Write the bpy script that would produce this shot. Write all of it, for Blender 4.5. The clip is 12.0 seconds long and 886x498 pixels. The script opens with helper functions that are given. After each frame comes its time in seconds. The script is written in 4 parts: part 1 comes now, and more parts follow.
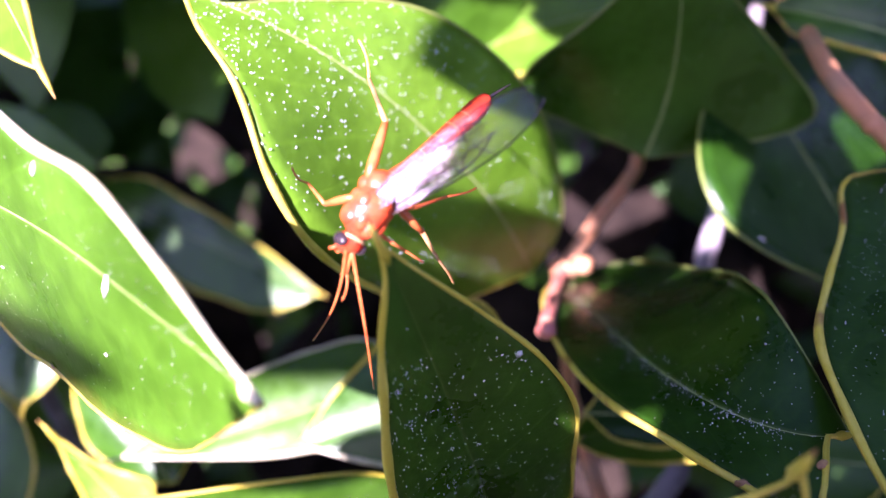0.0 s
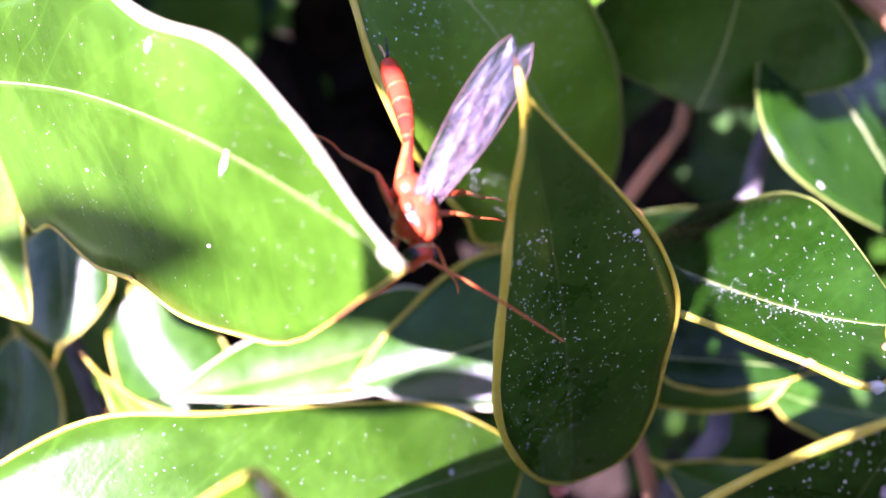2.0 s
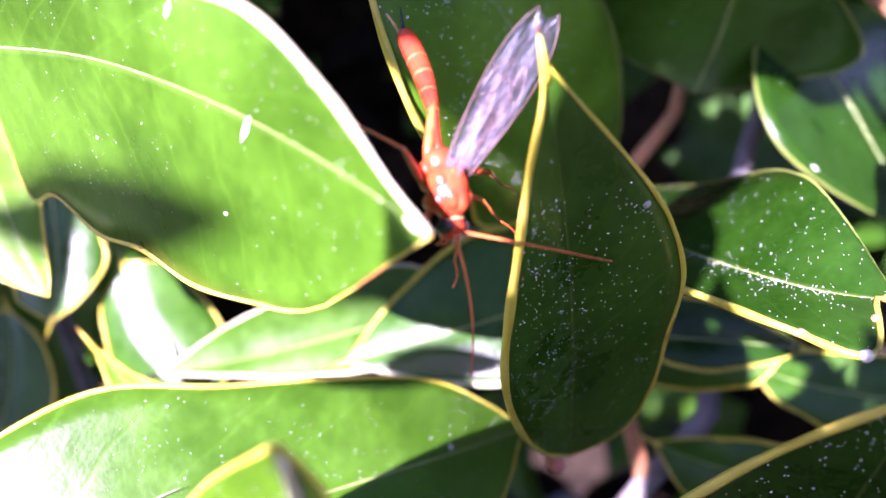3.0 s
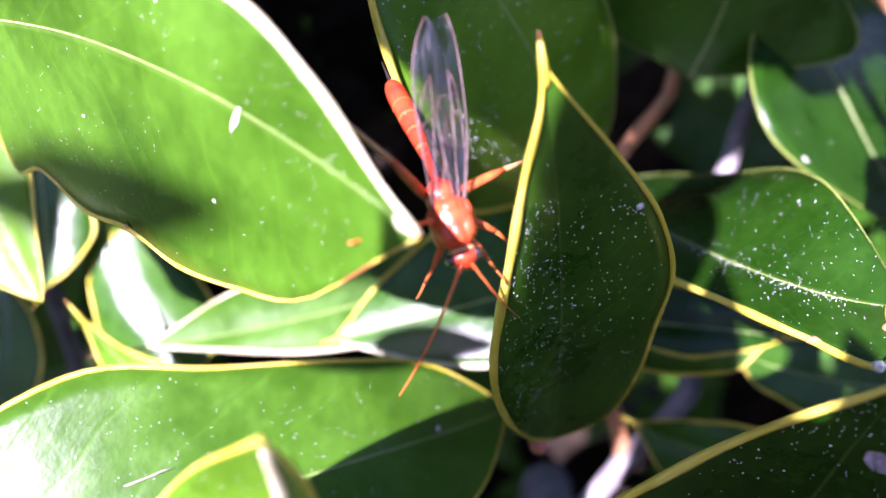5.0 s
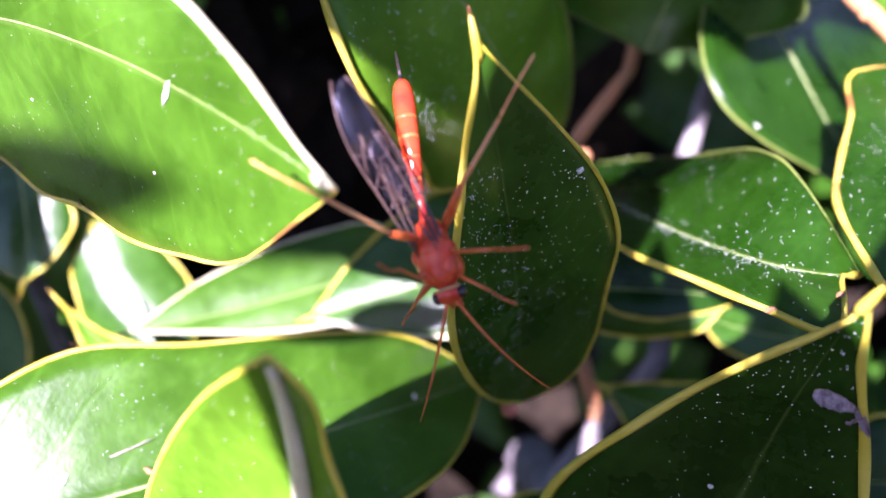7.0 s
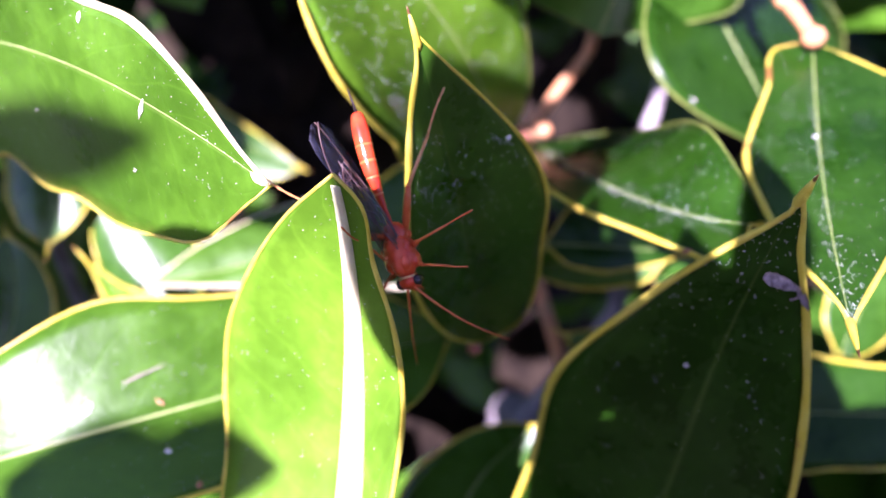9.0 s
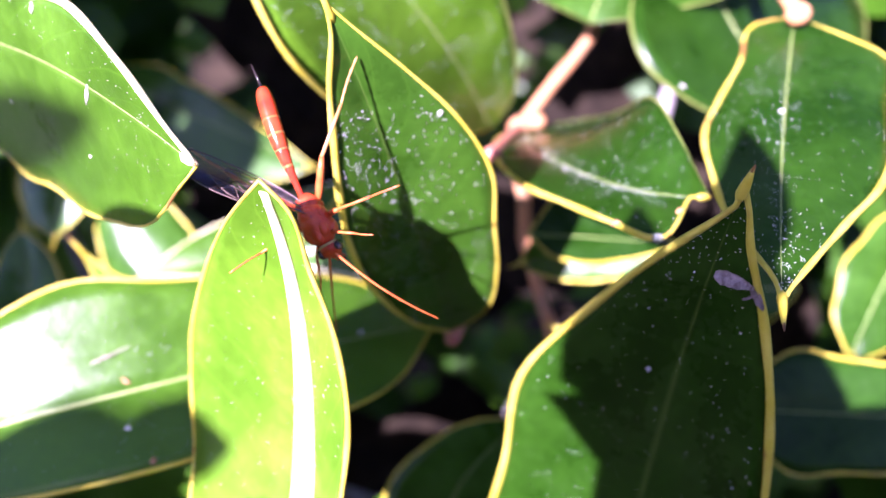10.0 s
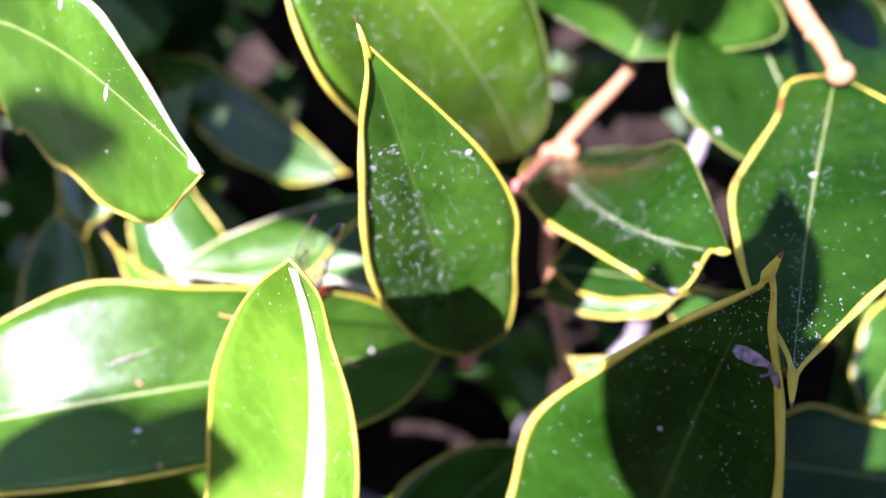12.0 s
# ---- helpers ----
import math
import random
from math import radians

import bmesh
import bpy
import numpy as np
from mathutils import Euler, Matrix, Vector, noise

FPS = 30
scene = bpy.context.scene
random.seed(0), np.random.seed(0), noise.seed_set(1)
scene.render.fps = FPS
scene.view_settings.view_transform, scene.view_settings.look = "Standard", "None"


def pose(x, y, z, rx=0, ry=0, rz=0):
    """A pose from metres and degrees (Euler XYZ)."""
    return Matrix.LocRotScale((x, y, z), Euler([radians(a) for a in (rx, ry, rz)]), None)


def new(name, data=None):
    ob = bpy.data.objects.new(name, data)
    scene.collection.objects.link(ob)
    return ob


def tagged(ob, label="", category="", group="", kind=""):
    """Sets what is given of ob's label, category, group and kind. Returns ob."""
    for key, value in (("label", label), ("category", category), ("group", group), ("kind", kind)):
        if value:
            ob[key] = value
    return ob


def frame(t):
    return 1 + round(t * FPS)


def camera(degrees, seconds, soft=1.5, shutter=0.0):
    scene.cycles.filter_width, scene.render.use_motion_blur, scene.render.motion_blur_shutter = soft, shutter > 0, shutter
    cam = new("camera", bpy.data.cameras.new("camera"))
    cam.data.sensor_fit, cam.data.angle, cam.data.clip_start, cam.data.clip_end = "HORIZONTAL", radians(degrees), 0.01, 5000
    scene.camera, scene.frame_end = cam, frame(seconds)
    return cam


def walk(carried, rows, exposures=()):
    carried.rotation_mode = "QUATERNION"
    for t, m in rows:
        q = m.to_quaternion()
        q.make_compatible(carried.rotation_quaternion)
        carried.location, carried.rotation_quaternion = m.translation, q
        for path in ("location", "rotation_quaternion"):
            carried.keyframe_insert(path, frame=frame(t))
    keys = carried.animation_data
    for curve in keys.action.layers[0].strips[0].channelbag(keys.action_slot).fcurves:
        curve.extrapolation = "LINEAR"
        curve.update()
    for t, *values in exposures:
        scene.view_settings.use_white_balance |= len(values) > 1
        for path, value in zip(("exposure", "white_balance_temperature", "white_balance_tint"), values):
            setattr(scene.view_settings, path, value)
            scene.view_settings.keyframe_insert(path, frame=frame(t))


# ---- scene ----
cam = camera(60, 12.0, soft=1.4)
cam.data.dof.use_dof, cam.data.dof.focus_distance, cam.data.dof.aperture_fstop = True, 0.055, 21

# The shrub's own axes: x to the right, y up the view, z towards the viewer, in millimetres;
# the viewer looks 40 degrees down on it, 0.6 m above the ground.
SHRUB = pose(0, 0, 0.62, 50, 0, 0)
MM = SHRUB @ Matrix.Diagonal((0.001, 0.001, 0.001, 1))


def placed(x, y, z, rx=0, ry=0, rz=0):
    """A pose in the shrub's axes, from millimetres and degrees."""
    return SHRUB @ pose(x / 1000, y / 1000, z / 1000, rx, ry, rz)


PATH = [
    (0, (11.28, 6.52, 0.38, 3.17, 4.06, -3.44)),
    (0.5, (9.61, 6.07, 0.67, 1.95, 4.22, -2.12)),
    (1, (5.65, 3.54, 0.95, 2.82, 2.79, -2.26)),
    (1.5, (3.95, 1.21, 0.35, 3.47, 2.96, -2.21)),
    (2, (2.21, -1.99, -0.49, 4.73, 2.51, -2.11)),
    (2.5, (-0.36, -2.91, -0.66, 4.49, 0.74, -1.89)),
    (3, (0.03, -2.71, -0.22, 3.59, 0.94, -1.57)),
    (5, (-0.41, -0.26, 0.17, 0.59, -0.14, -0.16)),
    (5.5, (0.00, 0.00, -0.00, 0.00, 0.00, 0.00)),
    (6, (1.00, -1.42, -0.44, 0.68, 0.56, -1.08)),
    (6.5, (3.21, -0.55, -0.00, -0.08, 1.71, -1.43)),
    (7, (2.32, -2.02, 3.32, -0.14, -0.67, -2.40)),
    (7.2, (2.03, -2.63, 5.07, 0.78, -1.10, -2.03)),
    (8.8, (3.36, -4.20, 15.87, -1.78, -1.64, -2.34)),
    (9, (5.98, -5.19, 16.12, -1.31, -0.36, -2.71)),
    (9.5, (12.97, -6.32, 15.87, -1.39, 2.94, -2.93)),
    (10, (17.13, -8.59, 14.81, -0.38, 4.72, -2.69)),
    (10.5, (20.65, -6.97, 13.98, -1.14, 6.73, -2.24)),
    (11, (21.95, -5.17, 13.88, -1.46, 7.99, -1.18)),
    (11.5, (19.81, -3.85, 14.58, -1.28, 7.41, 0.29)),
    (12, (17.73, -4.53, 15.71, -0.45, 6.73, 2.06)),
]
walk(cam, [(t, placed(*p)) for t, p in PATH],
     [(0, 2.8, 5550, 64), (0.5, 2.3, 5650, 61), (1, 3.15, 5450, 67), (1.5, 3.2, 5400, 69), (2, 2.95, 5450, 67), (3, 2.8, 5500, 63), (5, 2.45, 5500, 51), (7, 2.5, 5500, 50),
      (9, 2.4, 5500, 57), (9.5, 2.5, 5500, 60), (10.5, 2.6, 5450, 60), (11, 2.55, 5450, 54), (12, 2.35, 5450, 49)])

# ---- light ----
TO_SUN = (SHRUB.to_3x3() @ Vector((-0.35, 0.10, 0.93))).normalized()
world = bpy.data.worlds.new("sky")
scene.world = world
world.use_nodes = True
sky = world.node_tree.nodes.new("ShaderNodeTexSky")
sky.sky_type, sky.sun_disc = "NISHITA", False
sky.sun_elevation = math.asin(TO_SUN.z)
sky.sun_rotation = math.atan2(TO_SUN.x, TO_SUN.y)
back = world.node_tree.nodes["Background"]
back.inputs["Strength"].default_value = 0.05
world.node_tree.links.new(sky.outputs["Color"], back.inputs["Color"])
sun = new("sun", bpy.data.lights.new("sun", "SUN"))
sun.data.energy, sun.data.angle, sun.data.color = 5.0, radians(0.55), (1.0, 0.94, 0.82)
sun.matrix_world = Matrix.Translation((0, 0, 3)) @ TO_SUN.to_track_quat("Z", "Y").to_matrix().to_4x4()


# ---- materials ----
def node_material(name):
    m = bpy.data.materials.new(name)
    m.use_nodes = True
    nt = m.node_tree
    return m, nt, nt.nodes["Principled BSDF"], nt.nodes["Material Output"]


def mixed(nt, fac, a, b):
    """Colour mix; fac, a and b are sockets or values."""
    n = nt.nodes.new("ShaderNodeMix")
    n.data_type = "RGBA"
    for sock, v in ((n.inputs[0], fac), (n.inputs[6], a), (n.inputs[7], b)):
        if isinstance(v, (float, int)):
            sock.default_value = v
        elif isinstance(v, tuple):
            sock.default_value = (*v, 1)
        else:
            nt.links.new(v, sock)
    return n.outputs[2]


def ramp(nt, value, lo, hi):
    n = nt.nodes.new("ShaderNodeMapRange")
    n.interpolation_type = "SMOOTHSTEP"
    n.inputs["From Min"].default_value, n.inputs["From Max"].default_value = lo, hi
    nt.links.new(value, n.inputs["Value"])
    return n.outputs["Result"]


def math_node(nt, op, a, b=0.0):
    n = nt.nodes.new("ShaderNodeMath")
    n.operation = op
    for sock, v in zip(n.inputs, (a, b)):
        if isinstance(v, (float, int)):
            sock.default_value = v
        else:
            nt.links.new(v, sock)
    return n.outputs[0]


def noise_tex(nt, scale, detail=4.0, rough=0.6):
    co = nt.nodes.new("ShaderNodeTexCoord")
    n = nt.nodes.new("ShaderNodeTexNoise")
    n.inputs["Scale"].default_value, n.inputs["Detail"].default_value, n.inputs["Roughness"].default_value = scale, detail, rough
    nt.links.new(co.outputs["Object"], n.inputs["Vector"])
    return n.outputs["Fac"]


def leaf_material(name, dark, pale, through_col, gloss, share, wax=1.0):
    """A waxy evergreen leaf: green blade with pale veins, light partly passing through it."""
    m, nt, bsdf, out = node_material(name)
    uv = nt.nodes.new("ShaderNodeUVMap")
    uv.uv_map = "blade"
    sep = nt.nodes.new("ShaderNodeSeparateXYZ")
    nt.links.new(uv.outputs["UV"], sep.inputs["Vector"])
    across = math_node(nt, "ABSOLUTE", sep.outputs["Y"])
    midline = ramp(nt, across, 0.035, 0.0)
    # side veins leave the midrib at a slant
    slant = math_node(nt, "SUBTRACT", sep.outputs["X"], math_node(nt, "MULTIPLY", across, 0.22))
    wobble = math_node(nt, "MULTIPLY", noise_tex(nt, 60, 2), 0.16)
    phase = math_node(nt, "MULTIPLY", math_node(nt, "ADD", slant, wobble), 8.0)
    tri = math_node(nt, "ABSOLUTE", math_node(nt, "SUBTRACT", math_node(nt, "FRACT", phase), 0.5))
    side = math_node(nt, "MULTIPLY", ramp(nt, tri, 0.07, 0.0), 0.13)
    cloud = ramp(nt, noise_tex(nt, 90, 5), 0.3, 0.7)
    fine = ramp(nt, noise_tex(nt, 900, 3), 0.35, 0.65)
    base = mixed(nt, cloud, tuple(c * 0.78 for c in dark), tuple(c * 1.15 for c in pale))
    # waxy bloom in small patches
    bloom = ramp(nt, noise_tex(nt, 420, 6, 0.7), 0.52, 0.70)
    base = mixed(nt, math_node(nt, "MULTIPLY", bloom, 0.10), base, tuple(min(1, c * 2.0 + 0.02) for c in pale))
    base = mixed(nt, math_node(nt, "MULTIPLY", fine, 0.25), base, tuple(c * 0.6 for c in dark))
    base = mixed(nt, side, base, tuple(min(1, c * 1.6) for c in pale))
    base = mixed(nt, math_node(nt, "MULTIPLY", midline, 0.16), base, (0.22, 0.30, 0.07))
    nt.links.new(base, bsdf.inputs["Base Color"])
    bsdf.inputs["Roughness"].default_value = gloss
    nt.links.new(math_node(nt, "ADD", math_node(nt, "MULTIPLY", cloud, 0.16), math_node(nt, "ADD", math_node(nt, "MULTIPLY", bloom, 0.12), gloss - 0.06)), bsdf.inputs["Roughness"])
    bsdf.inputs["IOR"].default_value = 1.45
    nt.links.new(math_node(nt, "ADD", math_node(nt, "MULTIPLY", ramp(nt, noise_tex(nt, 45, 4), 0.35, 0.65), 0.38 * wax), 0.24 * wax), bsdf.inputs["Specular IOR Level"])
    bump = nt.nodes.new("ShaderNodeBump")
    bump.inputs["Strength"].default_value, bump.inputs["Distance"].default_value = 0.32, 0.00025
    height = math_node(nt, "ADD", math_node(nt, "ADD", noise_tex(nt, 260, 4), math_node(nt, "ADD", math_node(nt, "MULTIPLY", noise_tex(nt, 70, 3), 4.0), math_node(nt, "MULTIPLY", noise_tex(nt, 1500, 2), 0.3))), math_node(nt, "MULTIPLY", math_node(nt, "ADD", side, midline), -0.8))
    nt.links.new(height, bump.inputs["Height"])
    nt.links.new(bump.outputs["Normal"], bsdf.inputs["Normal"])
    lucent = nt.nodes.new("ShaderNodeBsdfTranslucent")
    nt.links.new(mixed(nt, cloud, through_col, tuple(c * 0.75 for c in through_col)), lucent.inputs["Color"])
    mix = nt.nodes.new("ShaderNodeMixShader")
    mix.inputs[0].default_value = share
    nt.links.new(bsdf.outputs[0], mix.inputs[1])
    nt.links.new(lucent.outputs[0], mix.inputs[2])
    nt.links.new(mix.outputs[0], out.inputs["Surface"])
    return m


def plain_material(name, a, b, scale, rough, bump_mm=0.0, lucent=0.0, scar=None):
    """Two tones mottled by noise, with scattered scars where given."""
    m, nt, bsdf, out = node_material(name)
    fac = ramp(nt, noise_tex(nt, scale, 5), 0.35, 0.65)
    col = mixed(nt, fac, a, b)
    if scar:
        col = mixed(nt, ramp(nt, noise_tex(nt, 140, 3), 0.60, 0.72), col, scar)
    nt.links.new(col, bsdf.inputs["Base Color"])
    bsdf.inputs["Roughness"].default_value = rough
    if bump_mm:
        bump = nt.nodes.new("ShaderNodeBump")
        bump.inputs["Strength"].default_value, bump.inputs["Distance"].default_value = 0.6, bump_mm / 1000
        nt.links.new(noise_tex(nt, scale * 2, 5), bump.inputs["Height"])
        nt.links.new(bump.outputs["Normal"], bsdf.inputs["Normal"])
    if lucent:
        tr = nt.nodes.new("ShaderNodeBsdfTranslucent")
        nt.links.new(col, tr.inputs["Color"])
        mix = nt.nodes.new("ShaderNodeMixShader")
        mix.inputs[0].default_value = lucent
        nt.links.new(bsdf.outputs[0], mix.inputs[1])
        nt.links.new(tr.outputs[0], mix.inputs[2])
        nt.links.new(mix.outputs[0], out.inputs["Surface"])
    return m


def droplet_material(name, clear_share):
    """Water drop: glint put into a bright white glossy skin over a see-through drop."""
    m, nt, bsdf, out = node_material(name)
    bsdf.inputs["Base Color"].default_value = (0.96, 0.96, 0.93, 1)
    bsdf.inputs["Roughness"].default_value = 0.05
    bsdf.inputs["IOR"].default_value = 1.6
    bsdf.inputs["Metallic"].default_value = 0.3
    clear = nt.nodes.new("ShaderNodeBsdfTransparent")
    mix = nt.nodes.new("ShaderNodeMixShader")
    mix.inputs[0].default_value = clear_share
    nt.links.new(bsdf.outputs[0], mix.inputs[1])
    nt.links.new(clear.outputs[0], mix.inputs[2])
    nt.links.new(mix.outputs[0], out.inputs["Surface"])
    return m


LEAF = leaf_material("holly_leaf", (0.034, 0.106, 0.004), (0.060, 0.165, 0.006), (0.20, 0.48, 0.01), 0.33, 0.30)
# lighter copy of the leaf green, standing in for stronger light
LEAF_LIT = leaf_material("lit_holly_leaf", (0.076, 0.200, 0.007), (0.120, 0.275, 0.010), (0.33, 0.50, 0.02), 0.34, 0.32)
# darker copy of the leaf green; shade is put into the colour
LEAF_SHADED = leaf_material("shaded_holly_leaf", (0.020, 0.076, 0.004), (0.036, 0.112, 0.006), (0.11, 0.27, 0.01), 0.29, 0.18)
# darkest copy, a near-black green used in place of cast shade
LEAF_DEEP_SHADE = leaf_material("deep_shade_holly_leaf", (0.006, 0.032, 0.0012), (0.012, 0.048, 0.002), (0.07, 0.20, 0.01), 0.27, 0.07, 0.5)
# passes hardly any light; only for the added sun blockers
LEAF_BLOCKER = leaf_material("sun_blocker_leaf", (0.008, 0.042, 0.002), (0.016, 0.064, 0.003), (0.06, 0.14, 0.01), 0.27, 0.03)
MARGIN = plain_material("leaf_margin", (0.64, 0.54, 0.04), (0.72, 0.62, 0.09), 300, 0.35, 0, 0.3, (0.34, 0.15, 0.04))
# whitened copy of the margin, with sun glare put into the colour
MARGIN_PALE_LIT = plain_material("pale_lit_leaf_margin", (0.66, 0.62, 0.34), (0.74, 0.70, 0.46), 300, 0.35, 0, 0.25)
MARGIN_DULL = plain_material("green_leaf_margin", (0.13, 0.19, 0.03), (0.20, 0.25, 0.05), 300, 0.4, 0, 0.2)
MIDRIB = plain_material("leaf_midrib", (0.24, 0.34, 0.09), (0.34, 0.42, 0.14), 400, 0.4, 0, 0.2)
SPINE = plain_material("leaf_spine", (0.45, 0.26, 0.06), (0.16, 0.06, 0.02), 500, 0.5)
# opaque white specks; the sparkle of the drops is in their colour
DEW = droplet_material("white_glint_dew", 0.0)
PINK = plain_material("pink_petiole", (0.55, 0.16, 0.12), (0.65, 0.30, 0.16), 260, 0.45, 0.05)
TWIG = plain_material("young_twig", (0.50, 0.22, 0.09), (0.36, 0.20, 0.10), 220, 0.5, 0.1)
BARK = plain_material("grey_bark", (0.27, 0.245, 0.25), (0.15, 0.13, 0.13), 180, 0.85, 0.3)
HUSK = plain_material("dry_husk", (0.20, 0.14, 0.13), (0.40, 0.31, 0.30), 400, 0.8, 0.1)
SOIL = plain_material("leaf_litter_soil", (0.018, 0.013, 0.009), (0.045, 0.032, 0.020), 14, 1.0, 8)
SOIL.node_tree.nodes["Principled BSDF"].inputs["Specular IOR Level"].default_value = 0.05
ORANGE = plain_material("orange_shell", (0.64, 0.080, 0.018), (0.50, 0.042, 0.010), 900, 0.30, 0.12)
AMBER = plain_material("amber_abdomen", (0.44, 0.026, 0.008), (0.56, 0.056, 0.012), 420, 0.16, 0.02)
PALE_LEG = plain_material("pale_tan_shin", (0.70, 0.30, 0.10), (0.76, 0.42, 0.17), 700, 0.35, 0, 0.2)
RUFOUS = plain_material("rufous_leg", (0.60, 0.105, 0.02), (0.66, 0.18, 0.04), 700, 0.35, 0, 0.15)
CREAM = plain_material("cream_band", (0.66, 0.46, 0.20), (0.56, 0.36, 0.15), 600, 0.4)
EYE = plain_material("black_eye", (0.012, 0.009, 0.010), (0.03, 0.02, 0.02), 900, 0.15)


def wing_material():
    m, nt, bsdf, out = node_material("clear_smoky_wing")
    # lilac metal tint stands in for the sky's sheen
    bsdf.inputs["Base Color"].default_value = (0.52, 0.51, 0.68, 1)
    bsdf.inputs["Metallic"].default_value = 0.85
    bsdf.inputs["Roughness"].default_value = 0.38
    bump = nt.nodes.new("ShaderNodeBump")
    bump.inputs["Strength"].default_value, bump.inputs["Distance"].default_value = 0.8, 0.0003
    co = nt.nodes.new("ShaderNodeTexCoord")
    stretch = nt.nodes.new("ShaderNodeMapping")
    stretch.inputs["Scale"].default_value = (0.18, 1.0, 1.0)
    streaks = nt.nodes.new("ShaderNodeTexNoise")
    streaks.inputs["Scale"].default_value, streaks.inputs["Detail"].default_value = 1500, 3
    nt.links.new(co.outputs["Object"], stretch.inputs["Vector"])
    nt.links.new(stretch.outputs["Vector"], streaks.inputs["Vector"])
    nt.links.new(streaks.outputs["Fac"], bump.inputs["Height"])
    nt.links.new(bump.outputs["Normal"], bsdf.inputs["Normal"])
    clear = nt.nodes.new("ShaderNodeBsdfTransparent")
    clear.inputs["Color"].default_value = (0.90, 0.85, 0.82, 1)
    mix = nt.nodes.new("ShaderNodeMixShader")
    # noise streaks paint glints into the clear membrane
    glint = nt.nodes.new("ShaderNodeMapRange")
    glint.inputs["From Min"].default_value, glint.inputs["From Max"].default_value = 0.42, 0.68
    glint.inputs["To Min"].default_value, glint.inputs["To Max"].default_value = 0.98, 0.90
    nt.links.new(streaks.outputs["Fac"], glint.inputs["Value"])
    nt.links.new(glint.outputs["Result"], mix.inputs[0])
    nt.links.new(bsdf.outputs[0], mix.inputs[1])
    nt.links.new(clear.outputs[0], mix.inputs[2])
    nt.links.new(mix.outputs[0], out.inputs["Surface"])
    return m


WING = wing_material()
VEIN = plain_material("wing_vein", (0.06, 0.035, 0.03), (0.10, 0.06, 0.05), 600, 0.4)


# ---- building helpers ----
def part(name, bm, material, parent=None, label=""):
    """Links a bmesh as one mesh object under a thing or a part."""
    me = bpy.data.meshes.new(name)
    bm.to_mesh(me)
    bm.free()
    for p in me.polygons:
        p.use_smooth = True
    me.materials.append(material)
    ob = new(name, me)
    ob.parent = parent
    if label:
        tagged(ob, label=label)
    return ob


def tube(bm, pts, radii, sides=7, m=Matrix(), flat=1.0):
    """A round tube along points, closed at both ends."""
    pts = [Vector(p) for p in pts]
    rings = []
    side = None
    for i, p in enumerate(pts):
        d = (pts[min(i + 1, len(pts) - 1)] - pts[max(i - 1, 0)]).normalized()
        if side is None:
            side = d.orthogonal().normalized()
        side = (side - d * side.dot(d)).normalized()
        up = d.cross(side)
        r = radii[i] if isinstance(radii, (list, tuple)) else radii
        rings.append([bm.verts.new(m @ (p + (side * math.cos(a) + up * math.sin(a) * flat) * r))
                      for a in (2 * math.pi * k / sides for k in range(sides))])
    for a, b in zip(rings, rings[1:]):
        for k in range(sides):
            bm.faces.new((a[k], a[(k + 1) % sides], b[(k + 1) % sides], b[k]))
    bm.faces.new(list(reversed(rings[0])))
    bm.faces.new(rings[-1])


def blob(bm, m, sub=2):
    bmesh.ops.create_icosphere(bm, subdivisions=sub, radius=1.0, matrix=m)


def smooth_at(values, u):
    """Cubic through evenly meant stations of a half blade, zero at both ends."""
    us = [0.0, 0.06, 0.20, 0.35, 0.50, 0.65, 0.80, 0.92, 1.0]
    vs = [0.0, *values, 0.0]
    i = max(k for k in range(len(us) - 1) if us[k] <= u or k == 0)
    h = us[i + 1] - us[i]
    s = (u - us[i]) / h

    def slope(k):
        if k <= 0 or k >= len(us) - 1:
            return (vs[1] - vs[0]) / (us[1] - us[0]) * 1.3 if k <= 0 else (vs[-1] - vs[-2]) / (us[-1] - us[-2])
        return (vs[k + 1] - vs[k - 1]) / (us[k + 1] - us[k - 1])
    a, b = slope(i) * h, slope(i + 1) * h
    return max(0.0, (2 * s**3 - 3 * s**2 + 1) * vs[i] + (s**3 - 2 * s**2 + s) * a + (-2 * s**3 + 3 * s**2) * vs[i + 1] + (s**3 - s**2) * b)


class Blade:
    """The surface of one leaf: an axis from base through mid to tip and two half blades.
    tilt: how far each half rises towards the viewer per millimetre outwards; cup: how much the halves curl up."""

    def __init__(self, base, mid, tip, left, right, tilt=(0, 0), cup=0.0, wave=0.25, seed=0):
        self.b, self.t = Vector(base), Vector(tip)
        self.c = 2 * Vector(mid) - 0.5 * (self.b + self.t)
        self.left, self.right, self.tilt, self.cup, self.wave, self.seed = left, right, tilt, cup, wave, seed

    def axis(self, u):
        return (1 - u)**2 * self.b + 2 * u * (1 - u) * self.c + u * u * self.t

    def at(self, u, v):
        d = 2 * (1 - u) * (self.c - self.b) + 2 * u * (self.t - self.c)
        out = Vector((-d.y, d.x, 0)).normalized() * (1 if v > 0 else -1)
        w = smooth_at(self.left if v > 0 else self.right, u) * abs(v)
        rise = (self.tilt[0] if v > 0 else self.tilt[1]) * w + self.cup * w * w / 10
        p = self.axis(u) + out * w + Vector((0, 0, rise))
        n = noise.noise(Vector((p.x * 0.09, p.y * 0.09, self.seed * 7.3)))
        ripple = math.sin(u * 17 + self.seed * 3 + (1.5 if v > 0 else 0)) * abs(v)**3 * 0.35
        groove = -0.35 * math.exp(-(w / 0.9)**2)
        return p + Vector((0, 0, self.wave * (3 * n + ripple) + groove))

    def normal(self, u, v):
        e = 0.02
        a = self.at(min(u + e, 1), v) - self.at(max(u - e, 0), v)
        b = self.at(u, min(v + 0.1, 1)) - self.at(u, max(v - 0.1, -1))
